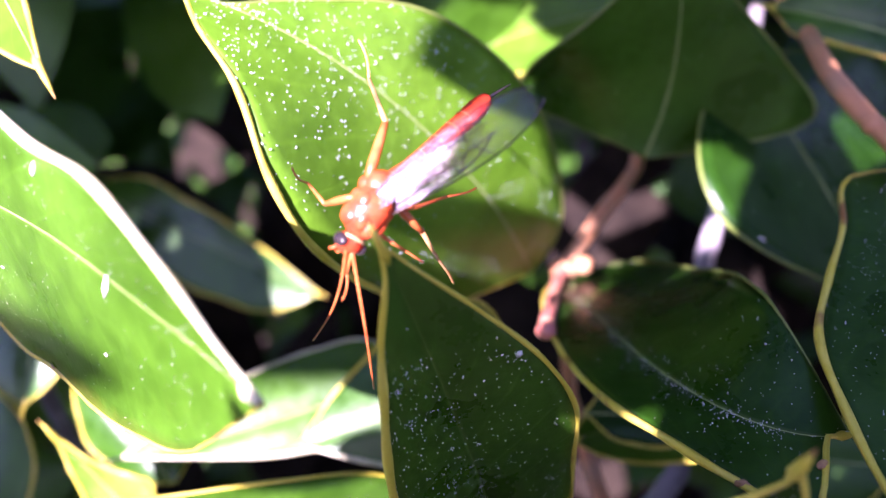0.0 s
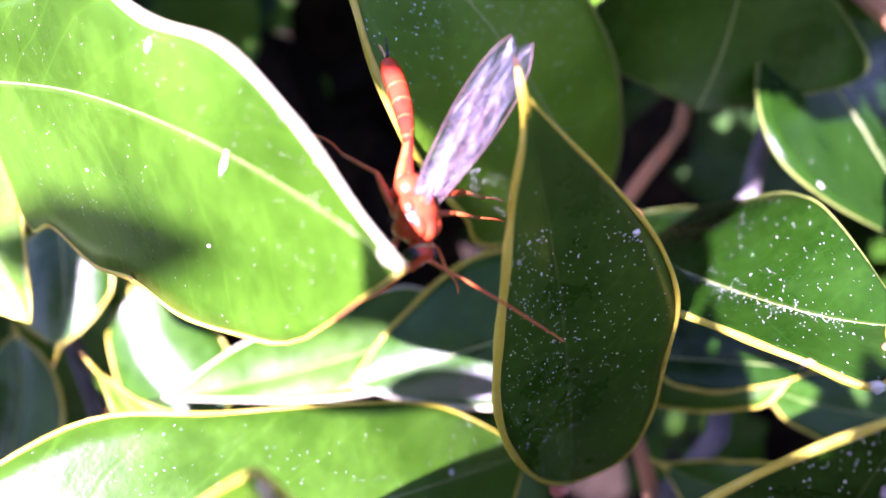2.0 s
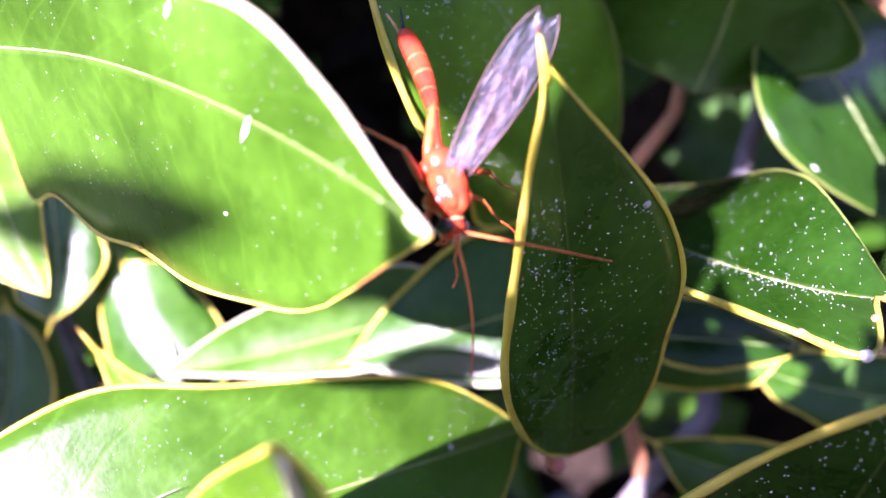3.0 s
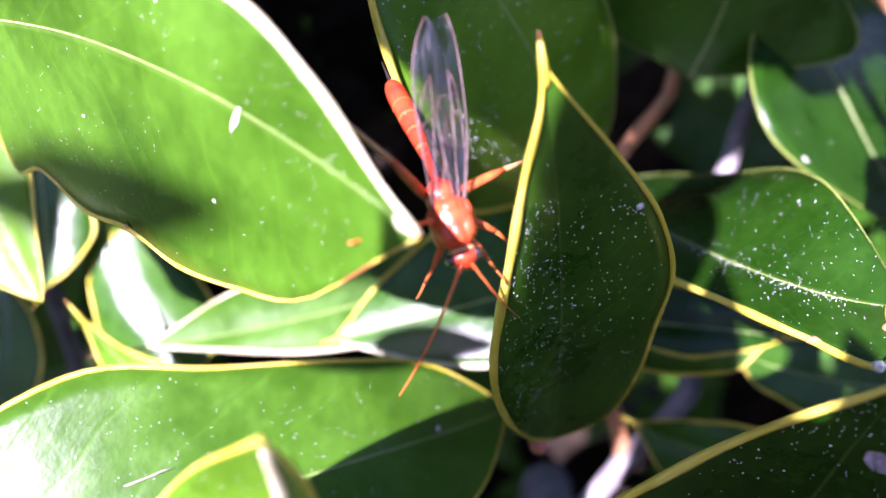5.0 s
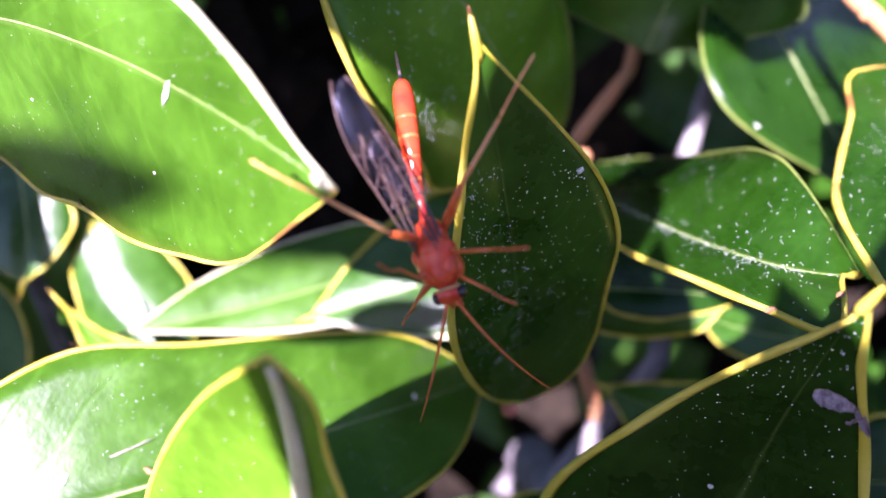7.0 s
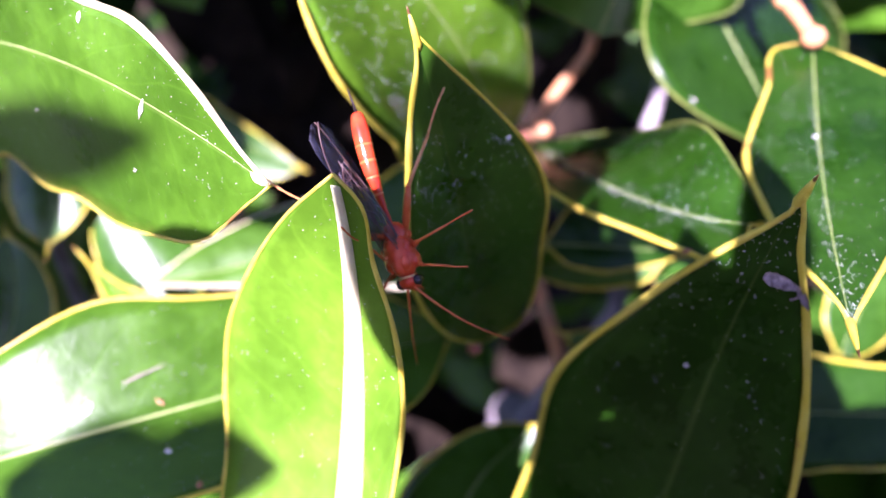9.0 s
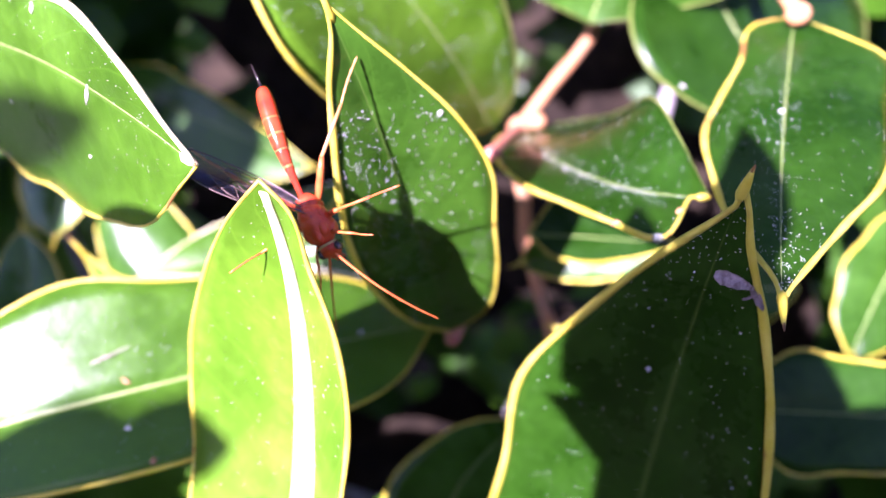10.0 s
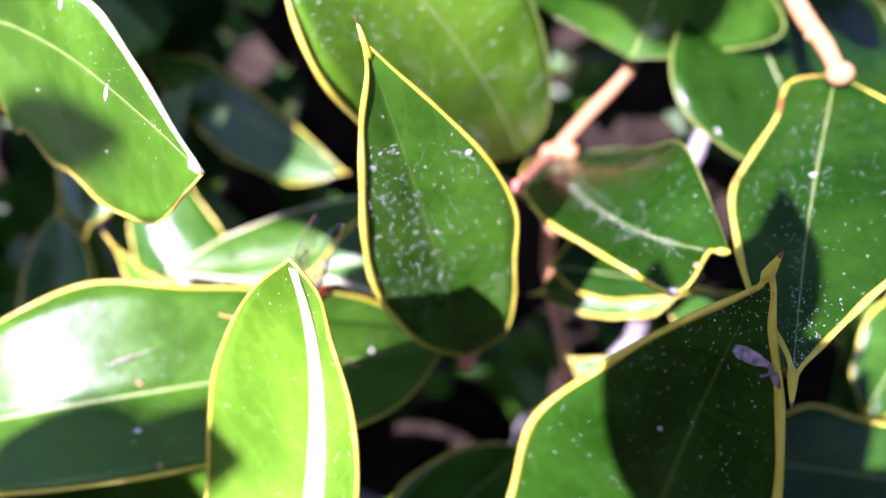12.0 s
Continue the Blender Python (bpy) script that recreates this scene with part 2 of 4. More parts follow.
        n = a.cross(b)
        n = n.normalized() if n.length > 1e-6 else Vector((0, 0, 1))
        return n if n.z > 0 else -n


def sheet(bm, blade, nu=12, nv=3, thick=0.35):
    """A leaf's blade alone, added to a bmesh that holds many."""
    vs = [k / nv for k in range(-nv, nv + 1)]
    uvl = bm.loops.layers.uv.get("blade") or bm.loops.layers.uv.new("blade")
    grids = []
    for lift in (0.0, -thick):
        grids.append([[(bm.verts.new(MM @ (blade.at(u, v) + Vector((0, 0, lift * (1 - abs(v)**4))))), u, v) for v in vs]
                      for u in (0.003 + 0.994 * k / nu for k in range(nu + 1))])
    for g, turn in zip(grids, (1, -1)):
        for i in range(nu):
            for j in range(2 * nv):
                q = (g[i][j], g[i][j + 1], g[i + 1][j + 1], g[i + 1][j])[::turn]
                f = bm.faces.new([c[0] for c in q])
                for loop, c in zip(f.loops, q):
                    loop[uvl].uv = (c[1], c[2])


def random_blade(rng, p, size, seed, tilt=0.5, lean=0.5):
    a = rng.uniform(0, 2 * math.pi)
    d = Vector((math.cos(a), math.sin(a), rng.uniform(-lean, lean))) * size * rng.uniform(0.8, 1.2)
    w = size * rng.uniform(0.42, 0.55)
    hw = [w * f for f in (0.45, 0.85, 1.0, 0.98, 0.8, 0.5, 0.2)]
    return Blade(p - d, p + Vector((0, 0, rng.uniform(-2, 2))), p + d, hw, hw, (rng.uniform(-tilt, tilt), rng.uniform(-tilt, tilt)), seed=seed)


def leaf(blade, parent, material=LEAF, rim=0.28, dew=0, dew_size=0.13, dew_to=0.95, thick=0.35, nu=30, nv=6, rims=None, spine=2.5, detail=True, rib=0.22, rim_mat=None, rib_mat=None, line=0, label=""):
    """A holly leaf: blade, thickened pale margin, midrib, spine at the tip and pale specks on its face."""
    rng = random.Random(int(blade.seed * 31 + 5))
    vs = [k / nv for k in range(-nv, nv + 1)]
    us = [0.003 + 0.994 * (0.5 - 0.5 * math.cos(math.pi * k / nu)) for k in range(nu + 1)]
    bm = bmesh.new()
    uvl = bm.loops.layers.uv.new("blade")
    layers = []
    for lift in (0.0, -thick):
        grid = []
        for u in us:
            row = []
            for v in vs:
                k = lift * (1 - 0.6 * abs(v)**4)
                row.append((bm.verts.new(MM @ (blade.at(u, v) + Vector((0, 0, k)))), u, v))
            grid.append(row)
        layers.append(grid)

    def face(q):
        f = bm.faces.new([c[0] for c in q])
        for loop, c in zip(f.loops, q):
            loop[uvl].uv = (c[1], c[2])
    top, low = layers
    for i in range(nu):
        for j in range(2 * nv):
            face((top[i][j], top[i][j + 1], top[i + 1][j + 1], top[i + 1][j]))
            face((low[i + 1][j], low[i + 1][j + 1], low[i][j + 1], low[i][j]))
        face((top[i][0], top[i + 1][0], low[i + 1][0], low[i][0]))
        face((top[i + 1][-1], top[i][-1], low[i][-1], low[i + 1][-1]))
    bmesh.ops.recalc_face_normals(bm, faces=bm.faces)
    ob = part("leaf", bm, material, parent, label)
    if not detail:
        return ob
    mid_u = [k / 40 for k in range(41)]
    for v in (1, -1):
        bm = bmesh.new()
        pts = [blade.at(u, v) - Vector((0, 0, thick * 0.3)) for u in mid_u]
        edge, edge_mat = (rims or {}).get(v, (rim, rim_mat or MARGIN))
        rr = [edge * (0.55 + 0.45 * math.sin(math.pi * min(1, u * 1.05))) * (1 + 0.12 * math.sin(u * 37 + blade.seed)) for u in mid_u]
        tube(bm, pts, rr, 6, MM)
        part("margin", bm, edge_mat, ob, "pale yellow cartilaginous leaf margin")
    if rib:
        bm = bmesh.new()
        tube(bm, [blade.axis(u) + (blade.at(u, 0.001) - blade.axis(u)) + Vector((0, 0, 0.02)) for u in mid_u[:-1]],
             [rib * (1.25 - u) for u in mid_u[:-1]], 6, MM, 0.6)
        part("midrib", bm, rib_mat or MIDRIB, ob)
    if spine:
        bm = bmesh.new()
        d = (blade.axis(1) - blade.axis(0.93)).normalized()
        p = blade.at(0.985, 0)
        tube(bm, [p - d * 1.3 - Vector((0, 0, 0.25)), p - d * 0.4, p + d * spine * 0.35, p + d * spine * 0.86], [rim * 0.3, rim * 1.15, rim * 0.85, rim * 0.32], 8, MM)
        part("spine", bm, rim_mat or MARGIN, ob)
        bm = bmesh.new()
        tube(bm, [p + d * spine * 0.8, p + d * spine * 0.95, p + d * spine * 1.05], [rim * 0.42, rim * 0.25, 0.03], 6, MM)
        part("spine_tip", bm, SPINE, ob, "brown point of the spine")
    if dew:
        bm = bmesh.new()
        clusters = [(rng.uniform(0.15, 0.94 * dew_to), rng.uniform(-0.8, 0.8)) for _ in range(7)]
        for k in range(dew + line):
            if k >= dew:
                u, v = rng.uniform(0.08, 0.8), rng.gauss(-0.05, 0.09)
            elif rng.random() < 0.4:
                c = rng.choice(clusters)
                u, v = rng.gauss(c[0], 0.09), rng.gauss(c[1], 0.22)
            else:
                u, v = rng.uniform(0.05, dew_to), rng.uniform(-0.93, 0.93)
            u, v = min(0.96, max(0.04, u)), min(0.95, max(-0.95, v))
            n = blade.normal(u, v)
            s = dew_size * rng.choice((0.34, 0.38, 0.42, 0.46, 0.52, 0.6))
            blob(bm, MM @ Matrix.Translation(blade.at(u, v) + n * (s * 0.45 + 0.04)) @ n.to_track_quat("Z", "Y").to_matrix().to_4x4()
                 @ pose(0, 0, 0, 0, 0, rng.uniform(20, 80)) @ Matrix.Diagonal((s * rng.uniform(0.9, 1.8), s * rng.uniform(0.6, 1.0), s * 0.7, 1)), 1)
        tagged(part("dew_specks", bm, DEW, ob, "tiny pale droplets scattered on the leaf"), kind="stuff")
    return ob


# ---- ground ----
bm = bmesh.new()
N = 60
spread = [math.copysign(abs(k / (N / 2))**4 * 300, k) for k in range(-N // 2, N // 2 + 1)]
gv = [[bm.verts.new((x, y, 0.03 * noise.noise(Vector((x * 3, y * 3, 0))) if abs(x) < 5 and abs(y) < 5 else 0)) for y in spread] for x in spread]
for i in range(N):
    for j in range(N):
        bm.faces.new((gv[i][j], gv[i + 1][j], gv[i + 1][j + 1], gv[i][j + 1]))
ground = part("ground", bm, SOIL)
tagged(ground, "dark soil with leaf litter under the shrub", "ground", kind="structure")

# ---- the shrub ----
shrub = new("holly_shrub")
tagged(shrub, "dense holly shrub with glossy green yellow-edged spiny leaves", "shrub")


def branch(name, pts, radii, material, label="", knobs=()):
    bm = bmesh.new()
    dense, rr = [], []
    for (a, ra), (b, rb) in zip(zip(pts, radii), zip(pts[1:], radii[1:])):
        for k in range(6):
            s = k / 6
            p = Vector(a).lerp(Vector(b), s)
            w = min(ra, rb) * 0.25
            dense.append(p + Vector((noise.noise(p * 0.2), noise.noise(p * 0.2 + Vector((9, 0, 0))), 0)) * w)
            rr.append((ra + (rb - ra) * s) * (1 + 0.12 * noise.noise(p * 0.5)))
    dense.append(Vector(pts[-1]))
    rr.append(radii[-1])
    tube(bm, dense, rr, 9, MM)
    for p, r in knobs:
        blob(bm, MM @ Matrix.Translation(p) @ Matrix.Diagonal((r, r * 0.9, r * 0.9, 1)), 2)
    return part(name, bm, material, shrub, label)


GROUND_BELOW = MM.inverted() @ Vector((0.05, 0.18, 0.0))
trunk_top = Vector((20, -45, -150))
branch("stem", [GROUND_BELOW, GROUND_BELOW.lerp(trunk_top, 0.5) + Vector((20, 0, 0)), trunk_top], [9, 7, 5], BARK, "grey main stem")
branch("branch", [trunk_top, (17.1, -37.7, -106), (24.8, -28.4, -106), (33.7, -19.5, -106), (44.7, 10, -125), (49.5, 24, -124), (60, 60, -130)],
       [4, 1.7, 1.5, 1.6, 1.5, 1.4, 1], BARK, "weathered grey branch")
branch("twig", [(24.8, -28.4, -106), (20, -8, -105), (20, 8.8, -101), (25, 15, -103), (31, 22, -105), (45, 60, -120)],
       [1.2, 1.1, 1.1, 1.0, 1.0, 0.8], TWIG, "orange-brown young twig", [((20, 8.8, -100.5), 1.9), ((22.5, 9.2, -99), 1.4)])
branch("petiole", [(20, 8.8, -101), (18, 6, -92), (15.9, 2.3, -79)], [0.9, 0.8, 0.9], PINK, "pink leaf stalk", [((15.9, 2.3, -78), 1.1)])
branch("petiole", [(12, -17, -110), (10.3, -19.5, -95), (9.8, -20.4, -82), (9.6, -19.0, -79)], [0.7, 0.7, 0.8, 0.6], PINK, "pink leaf stalk", [((9.8, -20.2, -80.5), 0.95)])
branch("twig", [(60, 60, -130), (47, 26.1, -80), (48.8, 20.4, -76), (50.0, 15, -72)], [1.2, 1.1, 1.0, 0.9], TWIG, "orange-brown young twig",
       [((50, 15, -72), 1.5), ((48.6, 20.4, -76), 1.2)])
branch("twig", [trunk_top, (0, -75, -165), (-60, -45, -145), (-56, 6, -102)], [3, 1.8, 1.4, 1.2], BARK, "brown twig in the shade", [((-56, 6, -101), 2.2)])

LEAVES, BLADES = {}, {}


def grow(key, blade, *args, **more):
    BLADES[key] = blade
    LEAVES[key] = leaf(blade, *args, **more)


grow("wasp_side", Blade((10.4, -18.9, -77.0), (8.1, -3.6, -56.8), (4.8, 10.1, -41.8), [3.2, 5.5, 6.0, 5.1, 3.7, 2.2, 0.6], [4.6, 6.9, 7.7, 8.6, 7.1, 4.1, 1.5], tilt=(0.88, -0.13), cup=0.04, wave=0.15, seed=1), shrub, LEAF_SHADED, 0.30, 600, 0.099, spine=2.6, dew_to=0.74, rib=0, rims={1: (0.36, MARGIN), -1: (0.22, MARGIN)}, label="spine-tipped leaf beaded with fine dew")
# upper rim paled to carry the glare of the sun
grow("broad", Blade((-31.8, 23.3, -60.4), (-12.2, 16.3, -47.0), (5.2, 5.2, -37.2), [4.4, 5.7, 6.7, 5.0, 4.8, 2.9, 0.9], [10.0, 10.0, 11.7, 11.1, 11.3, 9.6, 6.9], tilt=(0.73, -0.87), cup=-0.05, wave=0.35, seed=2), shrub, LEAF, 0.38, 320, 0.068, spine=0.7, rib=0.11, rim_mat=MARGIN_PALE_LIT, rims={-1: (0.24, MARGIN)}, label="broad sunlit leaf with a thick edge, paled for sun glare")
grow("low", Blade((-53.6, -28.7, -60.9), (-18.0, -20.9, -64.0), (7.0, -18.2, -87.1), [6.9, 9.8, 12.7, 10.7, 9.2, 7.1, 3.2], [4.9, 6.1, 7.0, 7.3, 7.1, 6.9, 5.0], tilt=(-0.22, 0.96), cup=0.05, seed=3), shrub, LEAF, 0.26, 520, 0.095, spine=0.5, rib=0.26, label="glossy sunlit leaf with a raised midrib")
grow("speckled", Blade((16.0, 8.9, -100.0), (5.0, 22.8, -70.3), (-12.5, 32.5, -58.1), [12.6, 14.1, 14.7, 13.9, 11.1, 6.2, 3.1], [5.0, 8.6, 10.6, 10.4, 8.2, 3.4, 0.1], tilt=(0.77, -0.35), cup=0.0, seed=4), shrub, LEAF_LIT, 0.36, 860, 0.125, rib=0.12, rims={-1: (0.22, MARGIN_DULL)}, label="leaf thickly speckled with dew")
grow("shade", Blade((30.2, 21.8, -94.0), (32.8, 31.0, -86.0), (31.1, 40.9, -74.0), [15.2, 16.8, 17.2, 16.6, 14.6, 8.8, 2.9], [2.7, 9.6, 17.7, 12.8, 7.5, 3.6, 1.2], cup=-0.1, seed=5), shrub, LEAF_SHADED, 0.22, 10, rib=0.12, rim_mat=MARGIN_DULL, spine=0)
grow("side", Blade((20.0, 8.9, -103.1), (25.6, -1.5, -65.8), (36.0, -4.9, -57.3), [10.0, 11.8, 12.1, 11.8, 10.8, 9.0, 5.2], [4.1, 5.6, 5.3, 4.2, 4.0, 4.2, 0.1], tilt=(-0.71, 1.45), seed=6), shrub, LEAF_DEEP_SHADE, 0.34, 260, 0.088, spine=0.6, line=320, rib=0.06, rims={1: (0.18, MARGIN_DULL)}, label="leaf with browned worn edge and dew along its midrib")
grow("far_side", Blade((45.4, 35.4, -100.0), (51.1, 19.4, -97.0), (59.9, 1.5, -95.0), [21.3, 27.2, 28.0, 28.8, 27.2, 21.8, 16.9], [5.2, 11.7, 15.8, 16.5, 13.4, 8.1, 3.7], tilt=(-0.8, 0.8), seed=7), shrub, LEAF_DEEP_SHADE, 0.22, 20, rib=0.15, rim_mat=MARGIN_DULL, spine=0)
grow("hanging", Blade((50.6, 15.3, -74.7), (42.5, -1.8, -57.2), (36.8, -14.1, -42.1), [8.5, 9.0, 8.9, 7.7, 5.0, 2.5, 0.8], [3.9, 4.4, 5.6, 6.5, 5.2, 3.3, 0.5], tilt=(0.38, -0.65), cup=0.04, wave=0.15, seed=8), shrub, LEAF_DEEP_SHADE, 0.36, 420, 0.085, spine=3.2, line=140, rib=0.08, label="drooping spine-tipped leaf with dewy midrib")
grow("front", Blade((23.3, -65.7, -79.2), (31.4, -22.7, -56.4), (34.4, -4.3, -41.3), [14.8, 15.0, 13.7, 13.4, 8.2, 3.2, 0.1], [8.1, 9.7, 9.5, 7.5, 4.8, 2.0, 0.8], tilt=(-0.36, 0.60), cup=0.03, wave=0.2, seed=9), shrub, LEAF_DEEP_SHADE, 0.42, 420, 0.10, spine=2.8, rib=0, label="glossy leaf darkened for shade, with a yellow edge and sharp spine")
# the wide pale rib paints the highlight of a sunlit fold
grow("near", Blade((-5.4, -46.8, -43.9), (-1.7, -20.7, -44.5), (-1.0, -2.4, -32.5), [10.4, 12.5, 12.5, 12.8, 11.8, 8.4, 4.4], [2.9, 3.1, 3.8, 4.3, 3.5, 2.0, 1.7], tilt=(-0.55, 0.72), cup=0.0, wave=0.1, seed=10), shrub, LEAF_LIT, 0.25, 300, 0.085, spine=0, rib=1.8, rib_mat=MARGIN_PALE_LIT, label="leaf seen edge-on, midrib widened and paled as a sunlit fold")
grow("sky_lit", Blade((14.0, -2.4, -84.0), (0.4, -6.3, -86.0), (-12.5, -9.7, -87.5), [2.0, 6.8, 7.0, 6.2, 4.8, 2.9, 1.1], [7.9, 9.5, 9.7, 8.5, 6.5, 4.2, 1.7], tilt=(0.25, -0.42), cup=0.0, seed=11), shrub, LEAF_SHADED, 0.35, 0, rims={1: (0.36, MARGIN_PALE_LIT)})
grow("edge", Blade((-48.8, 24.2, -76.0), (-43.4, 10.4, -74.0), (-37.4, -0.8, -72.0), [1.9, 5.7, 5.1, 4.3, 3.3, 2.1, 1.1], [1.3, 3.8, 4.4, 4.7, 4.1, 3.7, 1.6], seed=17), shrub, LEAF_LIT, 0.2, 0, nu=22, nv=5, spine=0)
grow("pale_edge", Blade((2.5, -2.0, -95.0), (-15.3, -7.2, -93.0), (-35.5, -10.9, -90.0), [2.0, 5.4, 5.0, 4.4, 3.2, 1.6, 0.5], [2.1, 6.0, 6.7, 6.6, 5.7, 4.0, 1.5], tilt=(0.22, -0.22), cup=-0.2, seed=12), shrub, LEAF, 0.26, 0, nu=22, nv=5, rib=0.16, spine=6.5, rims={1: (0.32, MARGIN_PALE_LIT)}, rim_mat=MARGIN_PALE_LIT, label="sunlit leaf with a pale lower edge and long spine")
for b, mat in ((Blade((-31.4, -18.1, -88.0), (-36.1, -12.7, -87.0), (-40.5, -6.7, -85.0), [0.8, 2.9, 3.9, 2.4, 1.6, 0.9, 0.3], [2.4, 4.1, 3.3, 2.1, 1.1, 0.6, 0.2], seed=13), LEAF_LIT), (Blade((-31.7, -15.6, -97.0), (-38.7, -7.1, -97.5), (-42.9, 3.0, -98.0), [1.3, 4.7, 5.4, 6.4, 5.5, 4.4, 1.5], [6.5, 7.2, 7.7, 7.7, 7.2, 6.4, 5.6], cup=-0.45, seed=14), LEAF_SHADED),
               (Blade((-51.7, 12.2, -97.0), (-49.6, 2.9, -95.0), (-50.6, -4.5, -95.0), [1.6, 5.2, 5.5, 5.8, 4.5, 2.7, 0.9], [7.1, 7.6, 7.9, 7.8, 6.9, 5.9, 5.1], tilt=(0.1, -0.1), cup=-0.4, seed=15), LEAF_SHADED), (Blade((-62.2, -23.5, -100.0), (-59.6, -13.4, -102.0), (-61.8, -2.2, -105.0), [2.2, 5.0, 5.7, 6.1, 5.9, 4.9, 2.9], [1.7, 5.4, 6.1, 6.1, 5.0, 3.3, 1.2], seed=16), LEAF_SHADED),
               (Blade((-29.7, 41.1, -52.0), (-21.9, 30.5, -48.0), (-16.9, 22.4, -46.0), [0.7, 2.4, 2.8, 2.1, 1.4, 0.8, 0.3], [1.7, 5.0, 4.4, 3.9, 3.2, 2.0, 0.9], seed=18), LEAF_LIT), (Blade((-65.9, 31.2, -140.0), (-41.2, 18.5, -135.0), (-19.3, 8.0, -130.0), [3.1, 6.4, 5.9, 5.4, 4.0, 2.6, 1.0], [1.6, 4.8, 6.7, 8.5, 7.8, 7.1, 3.7], seed=19), LEAF_SHADED), (Blade((6.0, -56.6, -95.0), (8.0, -43.9, -92.0), (18.4, -32.9, -90.0), [1.7, 7.6, 9.0, 8.6, 7.0, 5.2, 2.8], [9.0, 10.1, 10.5, 10.7, 10.5, 9.0, 5.6], seed=20), LEAF_SHADED),
               (Blade((38.2, -9.3, -88.0), (28.0, -9.6, -90.0), (18.9, -11.4, -92.0), [1.3, 4.1, 4.5, 4.6, 4.1, 3.1, 1.6], [1.4, 3.4, 4.3, 4.5, 4.8, 3.4, 1.5], seed=21), LEAF), (Blade((78.4, -32.9, -85.0), (63.0, -32.3, -85.0), (43.4, -30.6, -84.0), [2.0, 7.1, 7.1, 7.1, 7.3, 7.6, 3.0], [1.8, 5.9, 6.2, 6.5, 7.1, 7.8, 4.0], seed=22), LEAF_DEEP_SHADE), (Blade((76.9, -5.7, -98.0), (69.1, -16.6, -96.0), (63.6, -26.7, -95.0), [6.6, 6.8, 6.9, 6.9, 5.8, 4.6, 2.6], [1.5, 4.7, 5.5, 6.3, 5.2, 4.3, 1.7], seed=23), LEAF_SHADED),
               (Blade((33.0, 44.5, -104.0), (18.5, 42.0, -103.0), (6.0, 37.0, -102.0), [2.0, 5.2, 6.0, 6.2, 5.4, 4.0, 1.8], [2.0, 6.0, 7.0, 7.2, 6.4, 4.6, 2.0], seed=28), LEAF_LIT), (Blade((62.8, 31.7, -90.0), (54.6, 35.8, -92.0), (46.8, 39.6, -95.0), [1.5, 2.8, 2.9, 2.9, 2.9, 2.8, 1.1], [1.3, 4.4, 5.8, 5.1, 4.2, 3.1, 1.4], seed=24), LEAF_SHADED), (Blade((57.1, -16.7, -95.0), (46.4, -15.5, -96.0), (36.1, -12.1, -97.0), [1.7, 5.0, 4.9, 4.8, 3.7, 2.9, 1.1], [2.2, 4.8, 4.9, 4.8, 4.2, 3.2, 1.5], seed=25), LEAF_SHADED), (Blade((43.1, -24.3, -92.0), (34.0, -24.6, -93.0), (23.5, -20.9, -95.0), [0.8, 3.3, 5.0, 5.5, 4.8, 3.9, 1.5], [1.6, 3.4, 3.8, 4.0, 3.5, 2.6, 1.2], seed=26), LEAF_SHADED), (Blade((20.0, -7.5, -86.0), (28.6, -8.3, -87.0), (39.9, -9.7, -88.0), [1.3, 4.6, 4.5, 4.2, 3.1, 1.9, 0.8], [0.7, 2.6, 3.2, 3.4, 2.8, 2.0, 0.9], seed=27), LEAF_DEEP_SHADE)):
    leaf(b, shrub, mat, 0.26, 0, nu=22, nv=5, rib=0.16)

# deeper foliage darkened for the shade behind, and unseen shrub all round against skylight
# dead-leaf brown taken down to near-black, painting the inner shade
DRY_SHADED = plain_material("shade_dark_dead_leaf", (0.012, 0.009, 0.007), (0.026, 0.019, 0.013), 120, 0.9, 0.2)
DRY_SHADED.node_tree.nodes["Principled BSDF"].inputs["Specular IOR Level"].default_value = 0.05
rng = random.Random(4)
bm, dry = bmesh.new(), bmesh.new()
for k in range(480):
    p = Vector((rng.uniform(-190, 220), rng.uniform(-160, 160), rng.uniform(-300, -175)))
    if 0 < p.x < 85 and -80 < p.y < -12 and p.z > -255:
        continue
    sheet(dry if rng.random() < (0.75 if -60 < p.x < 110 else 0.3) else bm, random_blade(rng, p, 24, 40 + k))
tagged(part("dead_leaves", dry, DRY_SHADED, shrub, "dead brown leaves inside the shrub, near-black for its shade"), kind="stuff")
# same darkened green, so the interior reads as shade
tagged(part("inner_foliage", bm, LEAF_SHADED, shrub, "inner leaves with a green darkened for shade"), kind="stuff")
# leaf ring kept out of view, added to cut skylight inside
bm = bmesh.new()
for k in range(900):
    p = Vector((rng.uniform(-190, 220), rng.uniform(-170, 170), rng.uniform(-150, -40)))
    near = p.z > -90
    if abs(p.x - 15) < (88 if near else 84) and abs(p.y) < (62 if near else 56):
        continue
    if p.x < -30 and -45 < p.y < 90 and p.z > -105:
        continue
    sheet(bm, random_blade(rng, p, 24, 400 + k), 8, 2)
tagged(part("outer_foliage", bm, LEAF, shrub, "unseen green leaves round the view, added to block skylight"), kind="stuff")


def block_sun(spots, seed, label):
    """Leaf-shaped blockers, added unseen on the viewer's side, that keep the sun off part of the shrub. spots: x, y,
    half length, turn, and where given breadth and height.
    """
    bm = bmesh.new()
    for k, (x, y, r, turn, *wide) in enumerate(spots):
        d = Vector((math.cos(radians(turn)), math.sin(radians(turn)), 0)) * r
        hw = [r * (wide[0] if wide else 0.5) * f for f in (0.45, 0.85, 1.0, 0.98, 0.8, 0.5, 0.2)]
        up = wide[1] if len(wide) > 1 else 50 + 3 * math.sin(k * 2.1)
